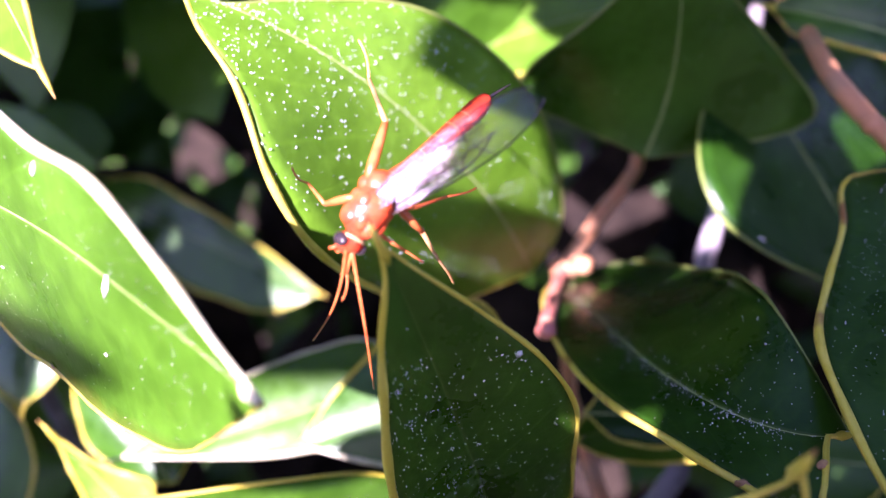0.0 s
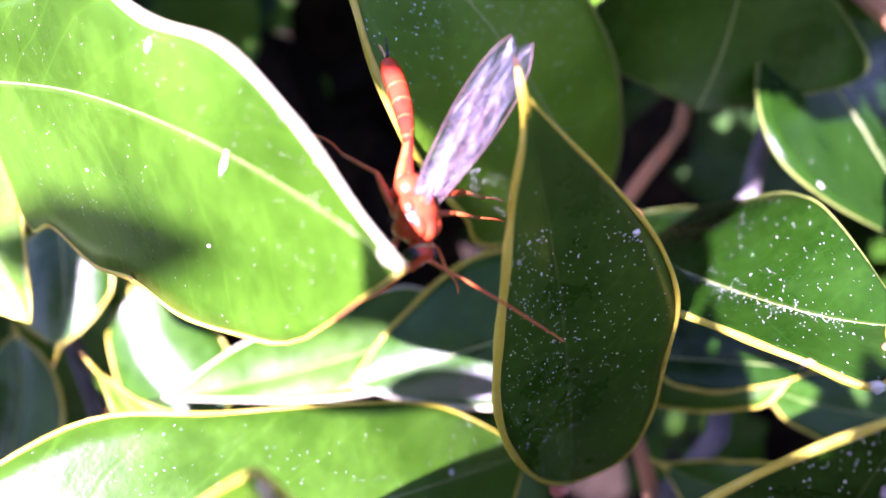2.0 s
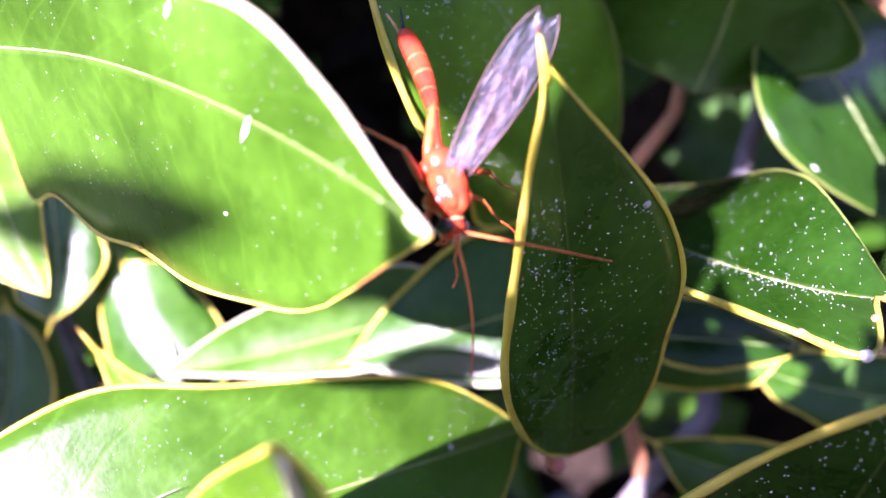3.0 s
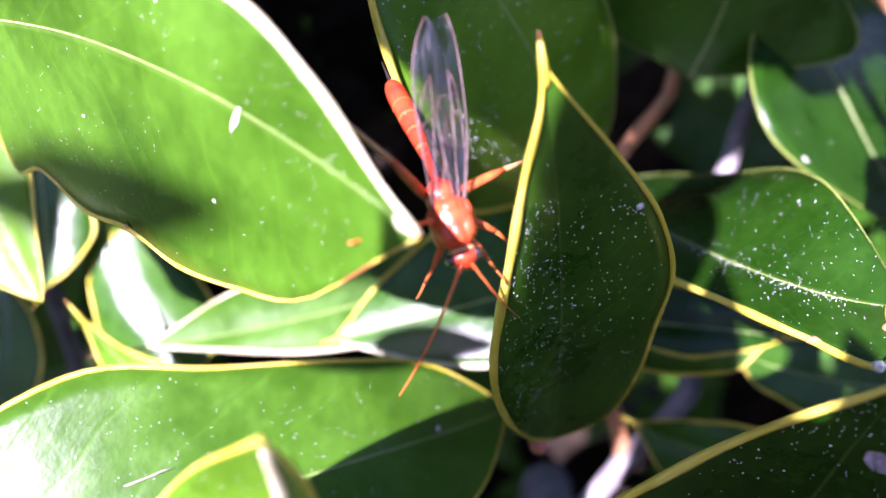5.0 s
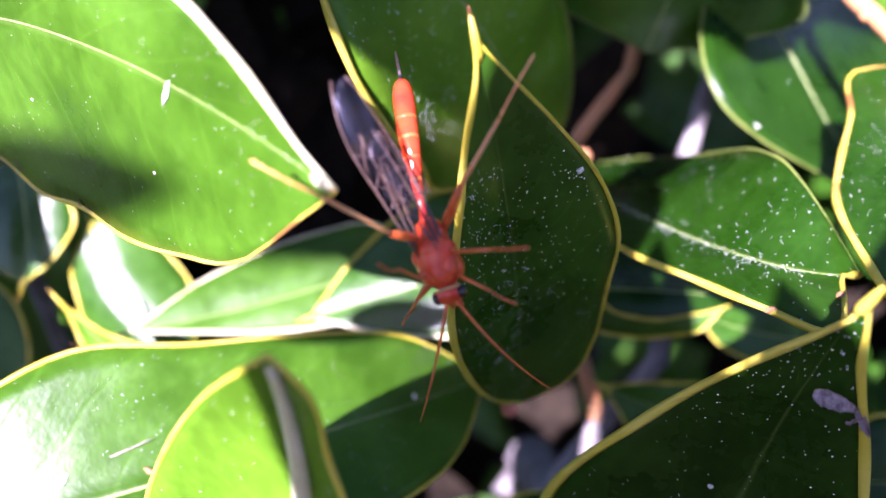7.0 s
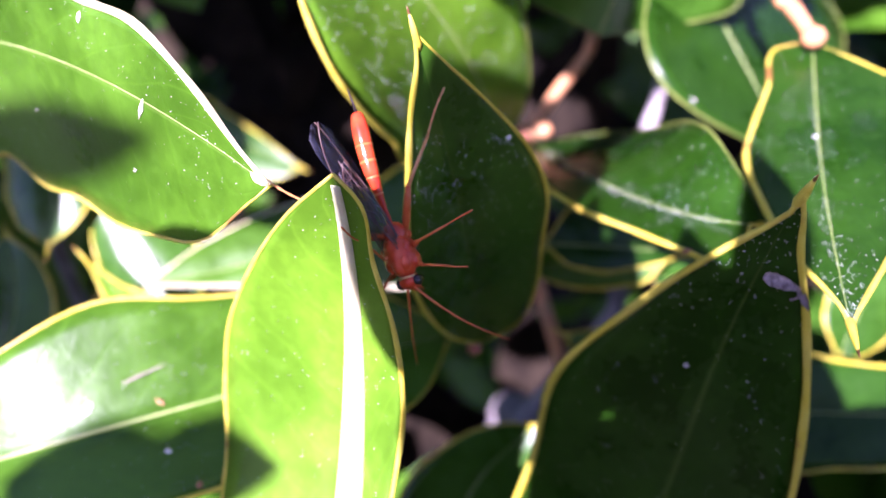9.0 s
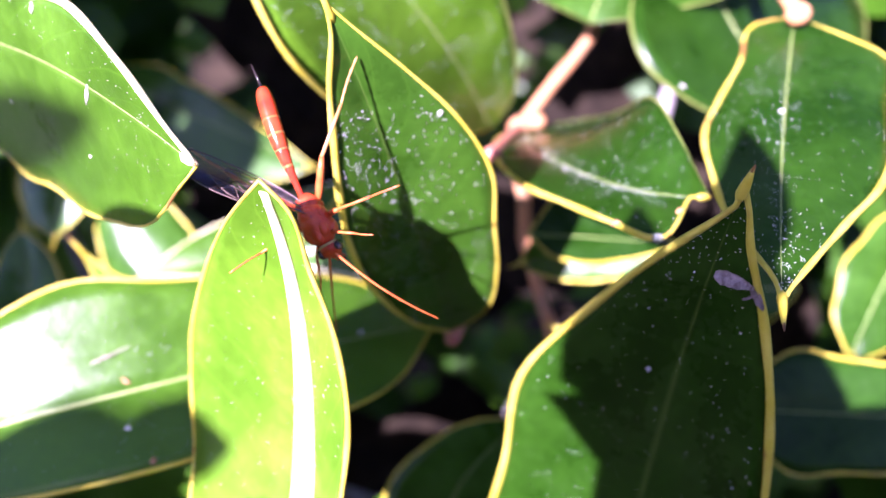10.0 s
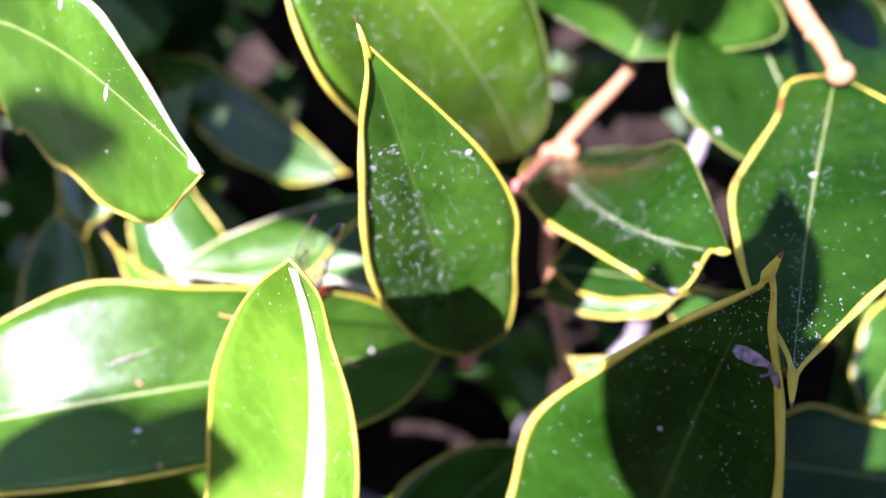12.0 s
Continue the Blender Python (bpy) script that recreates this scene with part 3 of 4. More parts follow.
        p = Vector((x - 0.376 * (up - 50), y + 0.108 * (up - 50), up))
        sheet(bm, Blade(p - d, p, p + d, hw, hw, (0.1, 0.1), seed=seed + k))
    return tagged(part("sun_blocker", bm, LEAF_BLOCKER, shrub, label), kind="stuff")


rng = random.Random(11)
# unseen blockers, set up-sun of each patch that needs shade
spots = [(-71, 16.2, 23, -9, 0.17, 230), (-9, -8, 14, 97), (-2, -12, 14, 90), (-9, -24, 9, 100, 0.6), (-3, 4, 6, 70, 0.5), (-43, -25, 8, 0, 0.7), (-38, -32, 9, 30, 0.7), (-47, -35, 9, 0, 0.7), (-52, 4.5, 8, 0, 0.3)]
right = [(-14, 8, 10, 80), (-12, 16, 12, 30), (-4, 10, 13, 60), (-20, 16, 9, 60, 0.6), (-10, 10, 9, 20, 0.6), (2, 18, 12, 20), (-8, 26, 12, 100), (6, 4, 12, 60), (-4, 34, 12, 90), (4, 30, 12, 60)]
high = [(-10, 44, 10, 90, 0.6), (-6, 46, 9, 10, 0.6), (-16, 42, 8, 0, 0.7), (-31, 44, 9, 20), (-28, 53, 12, 60), (-30, 35, 8, 100)]
for i in range(7):
    for j in range(10):
        x, y = -18 + 11 * i + rng.uniform(-2, 2), -46 + 11 * j + rng.uniform(-2, 2)
        if y > 6:
            if i < 5 and y > 24:
                high.append((-72 + 11 * i + rng.uniform(-2, 2), y + 38, 14, rng.uniform(0, 180)))
            turn = rng.uniform(0, 180)
            if y > 46 or (x < -12 and y > 38):
                high.append((x, y, 12, turn))
        elif x > -6 and (x < 1 or y < -22):
            spots.append((x, y, 15, rng.uniform(0, 180)))
for i in range(6):
    for j in range(14):
        spots.append((-175 + 13 * i + rng.uniform(-3, 3), -75 + 13 * j + rng.uniform(-3, 3), 15, rng.uniform(0, 180)))
for i in range(13):
    for j in range(8):
        spots.append((-70 + 13 * i + rng.uniform(-3, 3), -58 - 13 * j + rng.uniform(-3, 3), 15, rng.uniform(0, 180)))
block_sun(spots, 700, "unseen leaves added to block the sun")
# further added blockers, keyed below so the shade comes and goes
blocker_mid = block_sun([(-27, 14, 10, 80), (-31.5, 2.5, 10, 95), (-25.5, 4, 9, 85, 0.35), (-21.5, 3, 8, 85, 0.35), (-36, 28, 6, 20, 0.5), (-29, -7, 9, 60, 0.35), (-25, 17, 7, 100, 0.5), (-21, 25, 7, 60)], 800, "unseen leaves added to block the sun, moved with the shade")
blocker_edge = block_sun([(-37, -3, 9, 90, 0.4), (-36, 4, 8, 95, 0.4)], 830, "unseen leaves added to block the sun, moved with the shade")
blocker_low = block_sun([(-20, -6, 12, 20), (-24, -17, 11, 150), (-14, -14, 11, 60), (-12, -28, 12, 30), (-26, -26, 11, 100)], 850, "unseen leaves added to block the sun, moved with the shade")
blocker_up = block_sun([(-47, 33, 11, 128, 0.28), (-43, 38, 12, 40), (-50, 38, 11, 120), (-38, 46, 12, 100), (-50, 48, 12, 10), (-36, 32, 9, 60)], 900, "unseen leaves added to block the sun, moved with the shade")
blocker_right = block_sun(right, 970, "unseen leaves added to block the sun, moved with the shade")
blocker_left = block_sun([(-68, -16, 10, 0, 0.5, 160), (-57, -15, 9, 0, 0.5, 160)], 950, "unseen leaves added to block the sun, moved with the shade")
blocker_side = block_sun(high, 1000, "unseen leaves added to block the sun, moved with the shade")

# the body of the shrub, down to the ground
rng = random.Random(21)
bm = bmesh.new()
back_to_shrub = MM.inverted()
made = 0
while made < 2200:
    d = Vector((rng.gauss(0, 1), rng.gauss(0, 1), rng.gauss(0, 1))).normalized() * rng.uniform(0.6, 1.0)
    p = back_to_shrub @ Vector((0.02 + d.x * 0.55, 0.36 + d.y * 0.42, 0.36 + d.z * 0.35))
    made += 1
    if p.z < (-300 if abs(p.x - 30) < 110 and abs(p.y) < 95 else -150):
        sheet(bm, random_blade(rng, p, 25, made), 6, 2)
tagged(part("shrub_foliage", bm, LEAF, shrub, "glossy leaves of the shrub's whole body"), kind="stuff")


# ---- the wasp ----
def ellipsoid(bm, centre, size, rot=(0, 0, 0)):
    blob(bm, Matrix.Translation(Vector(centre) / 1000) @ Euler([radians(a) for a in rot]).to_matrix().to_4x4()
         @ Matrix.Diagonal((size[0] / 1000, size[1] / 1000, size[2] / 1000, 1)), 3)


MILLI = Matrix.Diagonal((0.001, 0.001, 0.001, 1))
wasp = new("ichneumon_wasp")
tagged(wasp, "slender orange ichneumon wasp with smoky wings on the holly leaves", "wasp")
bm = bmesh.new()
ellipsoid(bm, (0.35, 0, 0.2), (1.85, 1.4, 1.28))
for v in bm.verts:
    v.co *= 1 + 0.035 * noise.noise(v.co * 1900)
thorax = part("thorax", bm, ORANGE, wasp)
plates = [("scutum", (1.05, 0, 0.95), (0.85, 0.55, 0.55), 0), ("scutellum", (-0.45, 0, 1.0), (0.62, 0.66, 0.5), 0), ("postscutellum", (-1.05, 0, 0.78), (0.35, 0.42, 0.36), 0)]
for s in (1, -1):
    plates += [("scutum_lobe", (0.9, s * 0.68, 0.85), (0.8, 0.45, 0.48), -s * 8), ("wing_base", (-0.1, s * 1.05, 0.45), (0.6, 0.38, 0.55), 0), ("side_plate", (0.95, s * 1.0, -0.1), (0.75, 0.42, 0.75), 0)]
for name, centre, size, turn in plates:
    bm = bmesh.new()
    ellipsoid(bm, centre, size, (0, 0, turn))
    for v in bm.verts:
        v.co *= 1 + 0.03 * noise.noise(v.co * 2300)
    part(name, bm, ORANGE, thorax)
bm = bmesh.new()
ellipsoid(bm, (-1.35, 0, -0.1), (1.05, 1.05, 0.95))
part("propodeum", bm, ORANGE, thorax)
for s in (1, -1):
    for x in (0.9, -0.2, -1.1):
        bm = bmesh.new()
        ellipsoid(bm, (x, s * 0.58, -0.75), (0.52, 0.42, 0.6))
        part("coxa", bm, ORANGE, thorax)
bm = bmesh.new()
ellipsoid(bm, (2.55, 0, 0.05), (0.62, 1.05, 0.8))
ellipsoid(bm, (2.95, 0, -0.25), (0.4, 0.6, 0.55))
head = part("head", bm, ORANGE, wasp)
for s in (1, -1):
    bm = bmesh.new()
    ellipsoid(bm, (2.6, s * 0.82, 0.15), (0.45, 0.33, 0.62))
    part("eye", bm, EYE, head, "dark bulging compound eye")
bm = bmesh.new()
tube(bm, [(2.2, -0.85, 0.35), (2.15, -0.4, 0.72), (2.15, 0.4, 0.72), (2.2, 0.85, 0.35)], 0.10, 6, MILLI)
part("collar", bm, CREAM, head, "cream band behind the eyes")
for s in (1, -1):
    bm = bmesh.new()
    tube(bm, [(3.2, s * 0.3, -0.5), (3.5, s * 0.35, -0.9), (3.4, s * 0.1, -1.3)], [0.12, 0.09, 0.04], 5, MILLI)
    part("palp", bm, RUFOUS, head)

# abdomen: a thin waist that widens into ringed segments
bm = bmesh.new()
prof = []
for k in range(49):
    u = k / 48
    r = 0.24 + 0.47 * (1 - math.exp(-((max(0, u - 0.06)) / 0.34)**2)) - 0.26 * max(0, (u - 0.84) / 0.16)**2
    seg = (u * 7) % 1.0
    r *= 1 - 0.10 * math.exp(-((seg - 0.02) / 0.07)**2) if u > 0.12 else 1
    prof.append((u, r))
tube(bm, [(-9.2 * u, 0, 0.5 * math.sin(u * math.pi)) for u, r in prof], [r for u, r in prof], 14, MILLI)
abdomen = part("abdomen", bm, AMBER, wasp)
for u in (0.28, 0.43, 0.57, 0.71):
    bm = bmesh.new()
    r = min(prof, key=lambda q: abs(q[0] - u))[1]
    tube(bm, [(-9.2 * (u + e), 0, 0.5 * math.sin((u + e) * math.pi)) for e in (-0.012, 0, 0.012)], [r * 0.98, r * 1.035, r * 0.98], 14, MILLI)
    part("ring", bm, RUFOUS, abdomen, "paler ring between segments")
bm = bmesh.new()
tube(bm, [(-9.0, 0, 0), (-10.0, 0, 0.15), (-11.2, 0, 0.35)], [0.16, 0.10, 0.05], 6, MILLI)
part("ovipositor", bm, EYE, abdomen, "short black ovipositor")


def wing(s, length, width, name):
    """A membrane with tubular veins; the root at the origin, the tip towards -x."""
    bm = bmesh.new()
    n = 14
    rows = []
    for k in range(n + 1):
        u = k / n
        lead = s * width * (0.10 + 0.16 * math.sin(math.pi * u) - 0.30 * u**8)
        wide = width * (0.06 + 0.14 * (1 - u) + 0.92 * math.sin(math.pi * min(1, u**1.2 * 0.78 + 0.02))**0.8 * (1 - u**12)**0.5)
        rows.append([bm.verts.new(MILLI @ Vector((-length * u, lead - s * wide * q, 0.26 * math.sin(q * 11 + u * 7) * u))) for q in (0, 0.2, 0.4, 0.6, 0.8, 1)])
    for a, b in zip(rows, rows[1:]):
        for j in range(5):
            bm.faces.new((a[j], a[j + 1], b[j + 1], b[j]))
    paths = [[v.co.copy() for v in col] for col in ([r[0] for r in rows], [r[2] for r in rows[:11]], [r[4] for r in rows[:8]])]
    cross = [[rows[6][0].co.copy(), rows[7][2].co.copy()], [rows[9][0].co.copy(), rows[8][2].co.copy(), rows[8][3].co.copy(), rows[7][4].co.copy()], [rows[4][2].co.copy(), rows[5][4].co.copy()]]
    ob = part(name, bm, WING, wasp, "clear smoky wing crossed by dark veins")
    for p in paths + cross:
        bm = bmesh.new()
        tube(bm, p, 0.00004 if p is not paths[0] else 0.00006, 5)
        part("vein", bm, VEIN, ob)
    return ob


wing_left, wing_right = wing(1, 11.5, 2.7, "forewing"), wing(-1, 11.5, 2.7, "forewing")
hind_left, hind_right = wing(1, 8.0, 2.1, "hindwing"), wing(-1, 8.0, 2.1, "hindwing")


def insect_leg(reach, thick, knee, shin):
    """A leg from hip to foot along x; femur and tibia meet at a raised knee, then a thin five-jointed foot."""
    bm = bmesh.new()
    hip, kn, ankle, toe = Vector((0, 0, 0)), Vector((reach * 0.30, 0, knee)), Vector((reach * 0.66, 0, knee * 0.35)), Vector((reach, 0, -0.1))
    tube(bm, [hip, hip.lerp(kn, 0.3), hip.lerp(kn, 0.7), kn], [thick * 0.8, thick * 1.25, thick * 1.1, thick * 0.7], 8, MILLI)
    ob = part("leg", bm, RUFOUS, wasp)
    bm = bmesh.new()
    tube(bm, [kn, kn.lerp(ankle, 0.5), ankle], [thick * 0.6, thick * 0.55, thick * 0.5], 7, MILLI)
    part("tibia", bm, shin, ob)
    bm = bmesh.new()
    pts, rr = [], []
    for k in range(11):
        pts.append(ankle.lerp(toe, k / 10) + Vector((0, 0, 0.25 * math.sin(math.pi * k / 10))))
        rr.append(thick * (0.42 if k % 2 else 0.28))
    tube(bm, pts, rr, 6, MILLI)
    part("tarsus", bm, shin, ob)
    return ob


legs = {k: insect_leg(r, th, kn, PALE_LEG if k[0] == "H" else RUFOUS) for k, r, th, kn in (("HR", 13, 0.27, 1.7), ("HL", 12, 0.27, 1.6), ("MR", 8, 0.21, 1.2), ("ML", 8, 0.21, 1.2), ("FR", 5.5, 0.20, 0.9), ("FL", 5.5, 0.20, 0.9))}


def antenna(bend):
    bm = bmesh.new()
    n = 36
    tube(bm, [(10 * k / n, bend * (k / n)**2, 0.5 * math.sin(math.pi * k / n)) for k in range(n + 1)], [0.12 - 0.085 * k / n + (0.012 if k % 2 else 0) for k in range(n + 1)], 6, MILLI)
    return part("antenna", bm, RUFOUS, wasp)


feelers = {"AL": antenna(0.9), "AR": antenna(-0.9)}


# ---- small litter on the leaves ----
def husk(name, label, centre, length, width, angle):
    """A shrivelled scale, thicker in the middle."""
    bm = bmesh.new()
    ax = Vector((math.cos(radians(angle)), math.sin(radians(angle)), 0))
    pts = [Vector(centre) + ax * length * (s - 0.5) + Vector((0, 0, 0.3)) + Vector((noise.noise(Vector((s * 4, 1, angle))), noise.noise(Vector((s * 4, 5, angle))), 0)) * width * 0.5 for s in (k / 8 for k in range(9))]
    tube(bm, pts, [width * f for f in (0.15, 0.6, 0.9, 1, 0.8, 0.5, 0.55, 0.4, 0.1)], 7, MM, 0.35)
    ob = part(name, bm, HUSK)
    tagged(ob, label, "plant litter")
    return ob


def on_blade(key, x, y):
    """The point of a leaf's face under x, y, and its normal."""
    bl = BLADES[key]
    best = min(((bl.at(u / 60, v / 20) - Vector((x, y, 0))).xy.length, u / 60, v / 20) for u in range(61) for v in range(-20, 21))
    return bl.at(best[1], best[2]), bl.normal(best[1], best[2])


def fleck(key, name, x, y, size, turn, material, label=""):
    """A small flat crumb or stain that sits on a leaf and moves with it."""
    p, n = on_blade(key, x, y)
    bm = bmesh.new()
    bmesh.ops.create_icosphere(bm, subdivisions=3, radius=1.0)
    for v in bm.verts:
        v.co *= 1 + 0.35 * noise.noise(v.co * 1.7 + Vector((x, y, 0)))
        if size[0] > 2 * size[1]:
            v.co.y *= 1 - 0.8 * min(1, abs(v.co.x))**1.2
    m = MM @ Matrix.Translation(p + n * 0.05) @ n.to_track_quat("Z", "Y").to_matrix().to_4x4() @ pose(0, 0, 0, 0, 0, turn) @ Matrix.Diagonal((*size, 1))
    bmesh.ops.transform(bm, matrix=m, verts=bm.verts)
    return part(name, bm, material, LEAVES[key], label)


WHITE = plain_material("white_crumb", (0.78, 0.76, 0.72), (0.62, 0.58, 0.54), 500, 0.6)
BROWN = plain_material("brown_scar", (0.26, 0.12, 0.05), (0.36, 0.20, 0.08), 500, 0.7)
WATER = droplet_material("water_bead", 0.5)
fleck("broad", "fleck", -5.3, 12.0, (0.95, 0.22, 0.12), -65, WHITE, "white fleck stuck on the leaf")
fleck("broad", "fleck", -10.2, 19.4, (0.55, 0.22, 0.15), -60, WHITE)
fleck("broad", "fleck", -18.8, 14.4, (0.16, 0.1, 0.06), 20, WHITE)
fleck("broad", "scar", -17.5, 5.4, (0.35, 0.3, 0.06), 10, BROWN, "small brown scar")
fleck("broad", "fleck", -8.0, 7.5, (0.16, 0.12, 0.06), 40, WHITE)
fleck("low", "fleck", -0.9, -17.8, (0.3, 0.22, 0.12), 30, WHITE)
fleck("low", "fleck", -21.3, -24.7, (0.32, 0.24, 0.12), -10, WHITE, "white fleck stuck on the leaf")
fleck("low", "scar", -18.3, -27.5, (0.3, 0.42, 0.06), 20, BROWN)
fleck("low", "scar", -23.0, -20.5, (0.6, 0.25, 0.08), 15, BROWN)
fleck("low", "fleck", -29.9, -20.6, (0.4, 0.8, 0.12), 10, WHITE, "torn whitish patch")
fleck("wasp_side", "water_bead", 12.3, 2.9, (0.30, 0.24, 0.2), 30, WATER, "larger clear water bead")
fleck("far_side", "fleck", 40.4, 10.3, (0.5, 0.2, 0.1), 20, WHITE)
fleck("side", "water_bead", 29.5, -8.6, (0.5, 0.4, 0.42), 0, WATER, "shining water bead on the leaf edge")
fleck("side", "fleck", 35.6, -5.0, (0.6, 0.28, 0.3), 35, WHITE)
fleck("side", "scar", 32.4, -6.2, (0.5, 0.3, 0.3), 40, BROWN)
fleck("side", "scar", 26.8, -7.0, (0.5, 0.25, 0.3), -25, BROWN)
fleck("front", "water_bead", 29.6, -19.8, (0.22, 0.2, 0.16), 0, WATER)
fleck("hanging", "water_bead", 44.5, 3.0, (0.28, 0.25, 0.2), 0, WATER)

p, n = on_blade("front", 35.9, -11.6)
PETAL = plain_material("mauve_dry_petal", (0.26, 0.19, 0.19), (0.72, 0.62, 0.62), 1700, 0.75, 0.5, 0, (0.10, 0.06, 0.06))
petal = new("dry_petal")
tagged(petal, "shrivelled mauve-grey petal stuck on a holly leaf", "plant litter")


def petal_lobe(name, x, y, length, width, angle, material, label=""):
    bm = bmesh.new()
    ax = Vector((math.cos(radians(angle)), math.sin(radians(angle)), 0))
    side = Vector((-ax.y, ax.x, 0))
    rows = []
    for i in range(13):
        s = i / 12
        w = width * (math.sin(math.pi * min(1, s * 0.93 + 0.05))**0.55 * (1 - 0.45 * s) + 0.10 * noise.noise(Vector((s * 6, x, 1))))
        row = []
        for j in range(7):
            q = j / 3 - 1
            c = p + Vector((x, y, 0)) + ax * length * s + side * w * q
            fold = 0.28 * abs(q)**2 + 0.22 * noise.noise(c * 2.1) + 0.12 * noise.noise(c * 5.3)
            row.append(bm.verts.new(MM @ (c + n * (0.35 + fold))))
        rows.append(row)
    for a, b in zip(rows, rows[1:]):
        for j in range(6):
            bm.faces.new((a[j], b[j], b[j + 1], a[j + 1]))
    bmesh.ops.solidify(bm, geom=bm.faces[:], thickness=0.00012)
    bmesh.ops.recalc_face_normals(bm, faces=bm.faces)
    part(name, bm, material, petal, label)


petal_lobe("petal_blade", -2.3, 1.2, 3.2, 0.75, -24, PETAL)
petal_lobe("petal_foot", 0.5, 0.1, 2.1, 0.42, -68, HUSK, "darker ragged foot of the petal")
petal_lobe("petal_shred", -0.3, -0.9, 1.3, 0.12, 10, HUSK)
p, n = on_blade("low", -24.9, -18.3)
twiglet = husk("dry_twiglet", "thin dry brown twiglet lying on a leaf", p + n * 0.2, 5.5, 0.16, 22)


# ---- what moves ----
def motions():
    def shifts(ob, rows):
        inv = SHRUB.to_3x3()
        walk(ob, [(t, Matrix.Translation(inv @ (Vector(p) / 1000))) for t, *p in rows])
    shifts(LEAVES["near"], [(0, -6.3, -5.8, 0.0), (2.5, -6.3, -5.8, 0.0), (3, -6.7, -6.3, 0.0), (5, -7.2, -5.7, 0.0), (7, -4.8, -4.4, 0.0), (9, -0.1, 1.5, -4.0), (9.5, 0.3, 0.2, -4.0), (10, 1.3, -1.0, -4.0), (10.5, 0.9, -1.6, -4.0), (11, -0.0, -2.7, -4.0), (11.5, 0.9, -2.8, -4.0), (12, 1.6, -3.9, -4.0)])
    shifts(LEAVES["broad"], [(0, -6.2, -3.7, 0.0), (0.5, -5.6, -3.6, 0.0), (1, -6.4, -4.0, 0.0), (1.5, -6.2, -4.6, 0.0), (2, -6.5, -4.9, 0.0), (2.5, -6.6, -4.5, 0.0), (3, -6.3, -4.8, 0.0), (5, -6.7, -4.4, 0.0), (5.5, -6.5, -4.4, 0.0), (6, -6.3, -4.6, 0.0), (6.5, -6.6, -4.4, 0.0), (7, -8.1, -4.0, 0.0), (9, -11.0, -6.6, 0.0), (9.5, -10.5, -6.6, -0.0), (10, -9.8, -7.2, 0.0), (10.5, -9.4, -6.3, 0.0), (11, -9.4, -6.0, 0.0), (11.5, -9.8, -5.8, 0.0), (12, -11.8, -5.5, 0.0)])
    shifts(LEAVES["front"], [(0, -8.0, 0.7, 0.0), (1, -7.8, -1.4, 0.0), (2.5, -8.7, -2.7, 0.0), (3, -7.7, -2.9, 0.0), (5, -8.1, -1.8, 0.0), (6, -7.3, -4.8, 0.0), (6.5, -6.4, -2.8, 0.0), (7, -6.7, -2.0, 0.0), (9, -0.9, 0.5, 0.0), (9.5, -0.5, 0.1, -0.0), (10, -0.2, -1.1, -0.0), (10.5, -0.2, -1.6, 0.0), (11, -0.2, -1.3, 0.0), (11.5, -0.1, -1.1, 0.0), (12, 0.2, -1.6, 0.0)])
    shifts(LEAVES["side"], [(0, 0.2, -0.5, 0.0), (1, 0.2, -0.4, 0.0), (2.5, -3.2, 1.2, 0.0), (5, -1.0, 0.8, 0.0), (7, 0.6, -0.8, 0.0), (9, 1.9, -1.1, 0.0), (9.5, 0.7, -0.5, -0.0), (11, -0.2, -0.1, 0.0), (11.5, -0.0, -0.2, 0.0), (12, -0.2, 0.2, 0.0)])
    shifts(LEAVES["wasp_side"], [(0, 0.0, -0.5, 0.0), (1, 0.2, -0.7, 0.0), (2.5, 0.5, 0.3, 0.0), (5, 0.5, 0.3, 0.0), (6, 0.4, 0.1, 0.0), (7, 0.5, 0.2, 0.0), (9, 0.1, -0.1, 0.0), (9.5, -0.2, 0.2, 0.0), (11, -0.7, -0.0, 0.0), (11.5, -0.7, 0.0, 0.0), (12, -0.6, 0.4, 0.0)])
    shifts(LEAVES["low"], [(0, 0.1, 0.6, 0.0), (2.5, 0.1, 0.6, 0.0), (5, 0.2, 0.6, 0.0), (6, -0.2, 0.4, 0.0), (7, 0.6, 0.5, 0.0), (9, 0.0, -0.7, 0.0), (9.5, 0.2, -0.6, 0.0), (11, -0.3, -0.2, 0.0), (12, -0.5, -0.5, 0.0)])
    shifts(LEAVES["speckled"], [(0, -0.1, -0.1, 0.0), (1, -0.0, 1.1, 0.0), (2.5, 0.7, 0.4, 0.0), (6, 0.5, 0.0, 0.0), (9, 0.1, -0.8, 0.0), (9.5, -0.1, -0.3, 0.0), (11, -0.4, -0.1, 0.0), (12, -0.6, -0.3, 0.0)])
    shifts(LEAVES["hanging"], [(0, -0.8, 0.5, 0.0), (7, -0.1, -0.7, 0.0), (9, 0.7, -0.3, 0.0), (9.5, 0.1, -0.1, 0.0), (11, 0.0, 0.4, 0.0), (11.5, -0.1, 0.2, 0.0), (12, -0.0, 0.1, 0.0)])
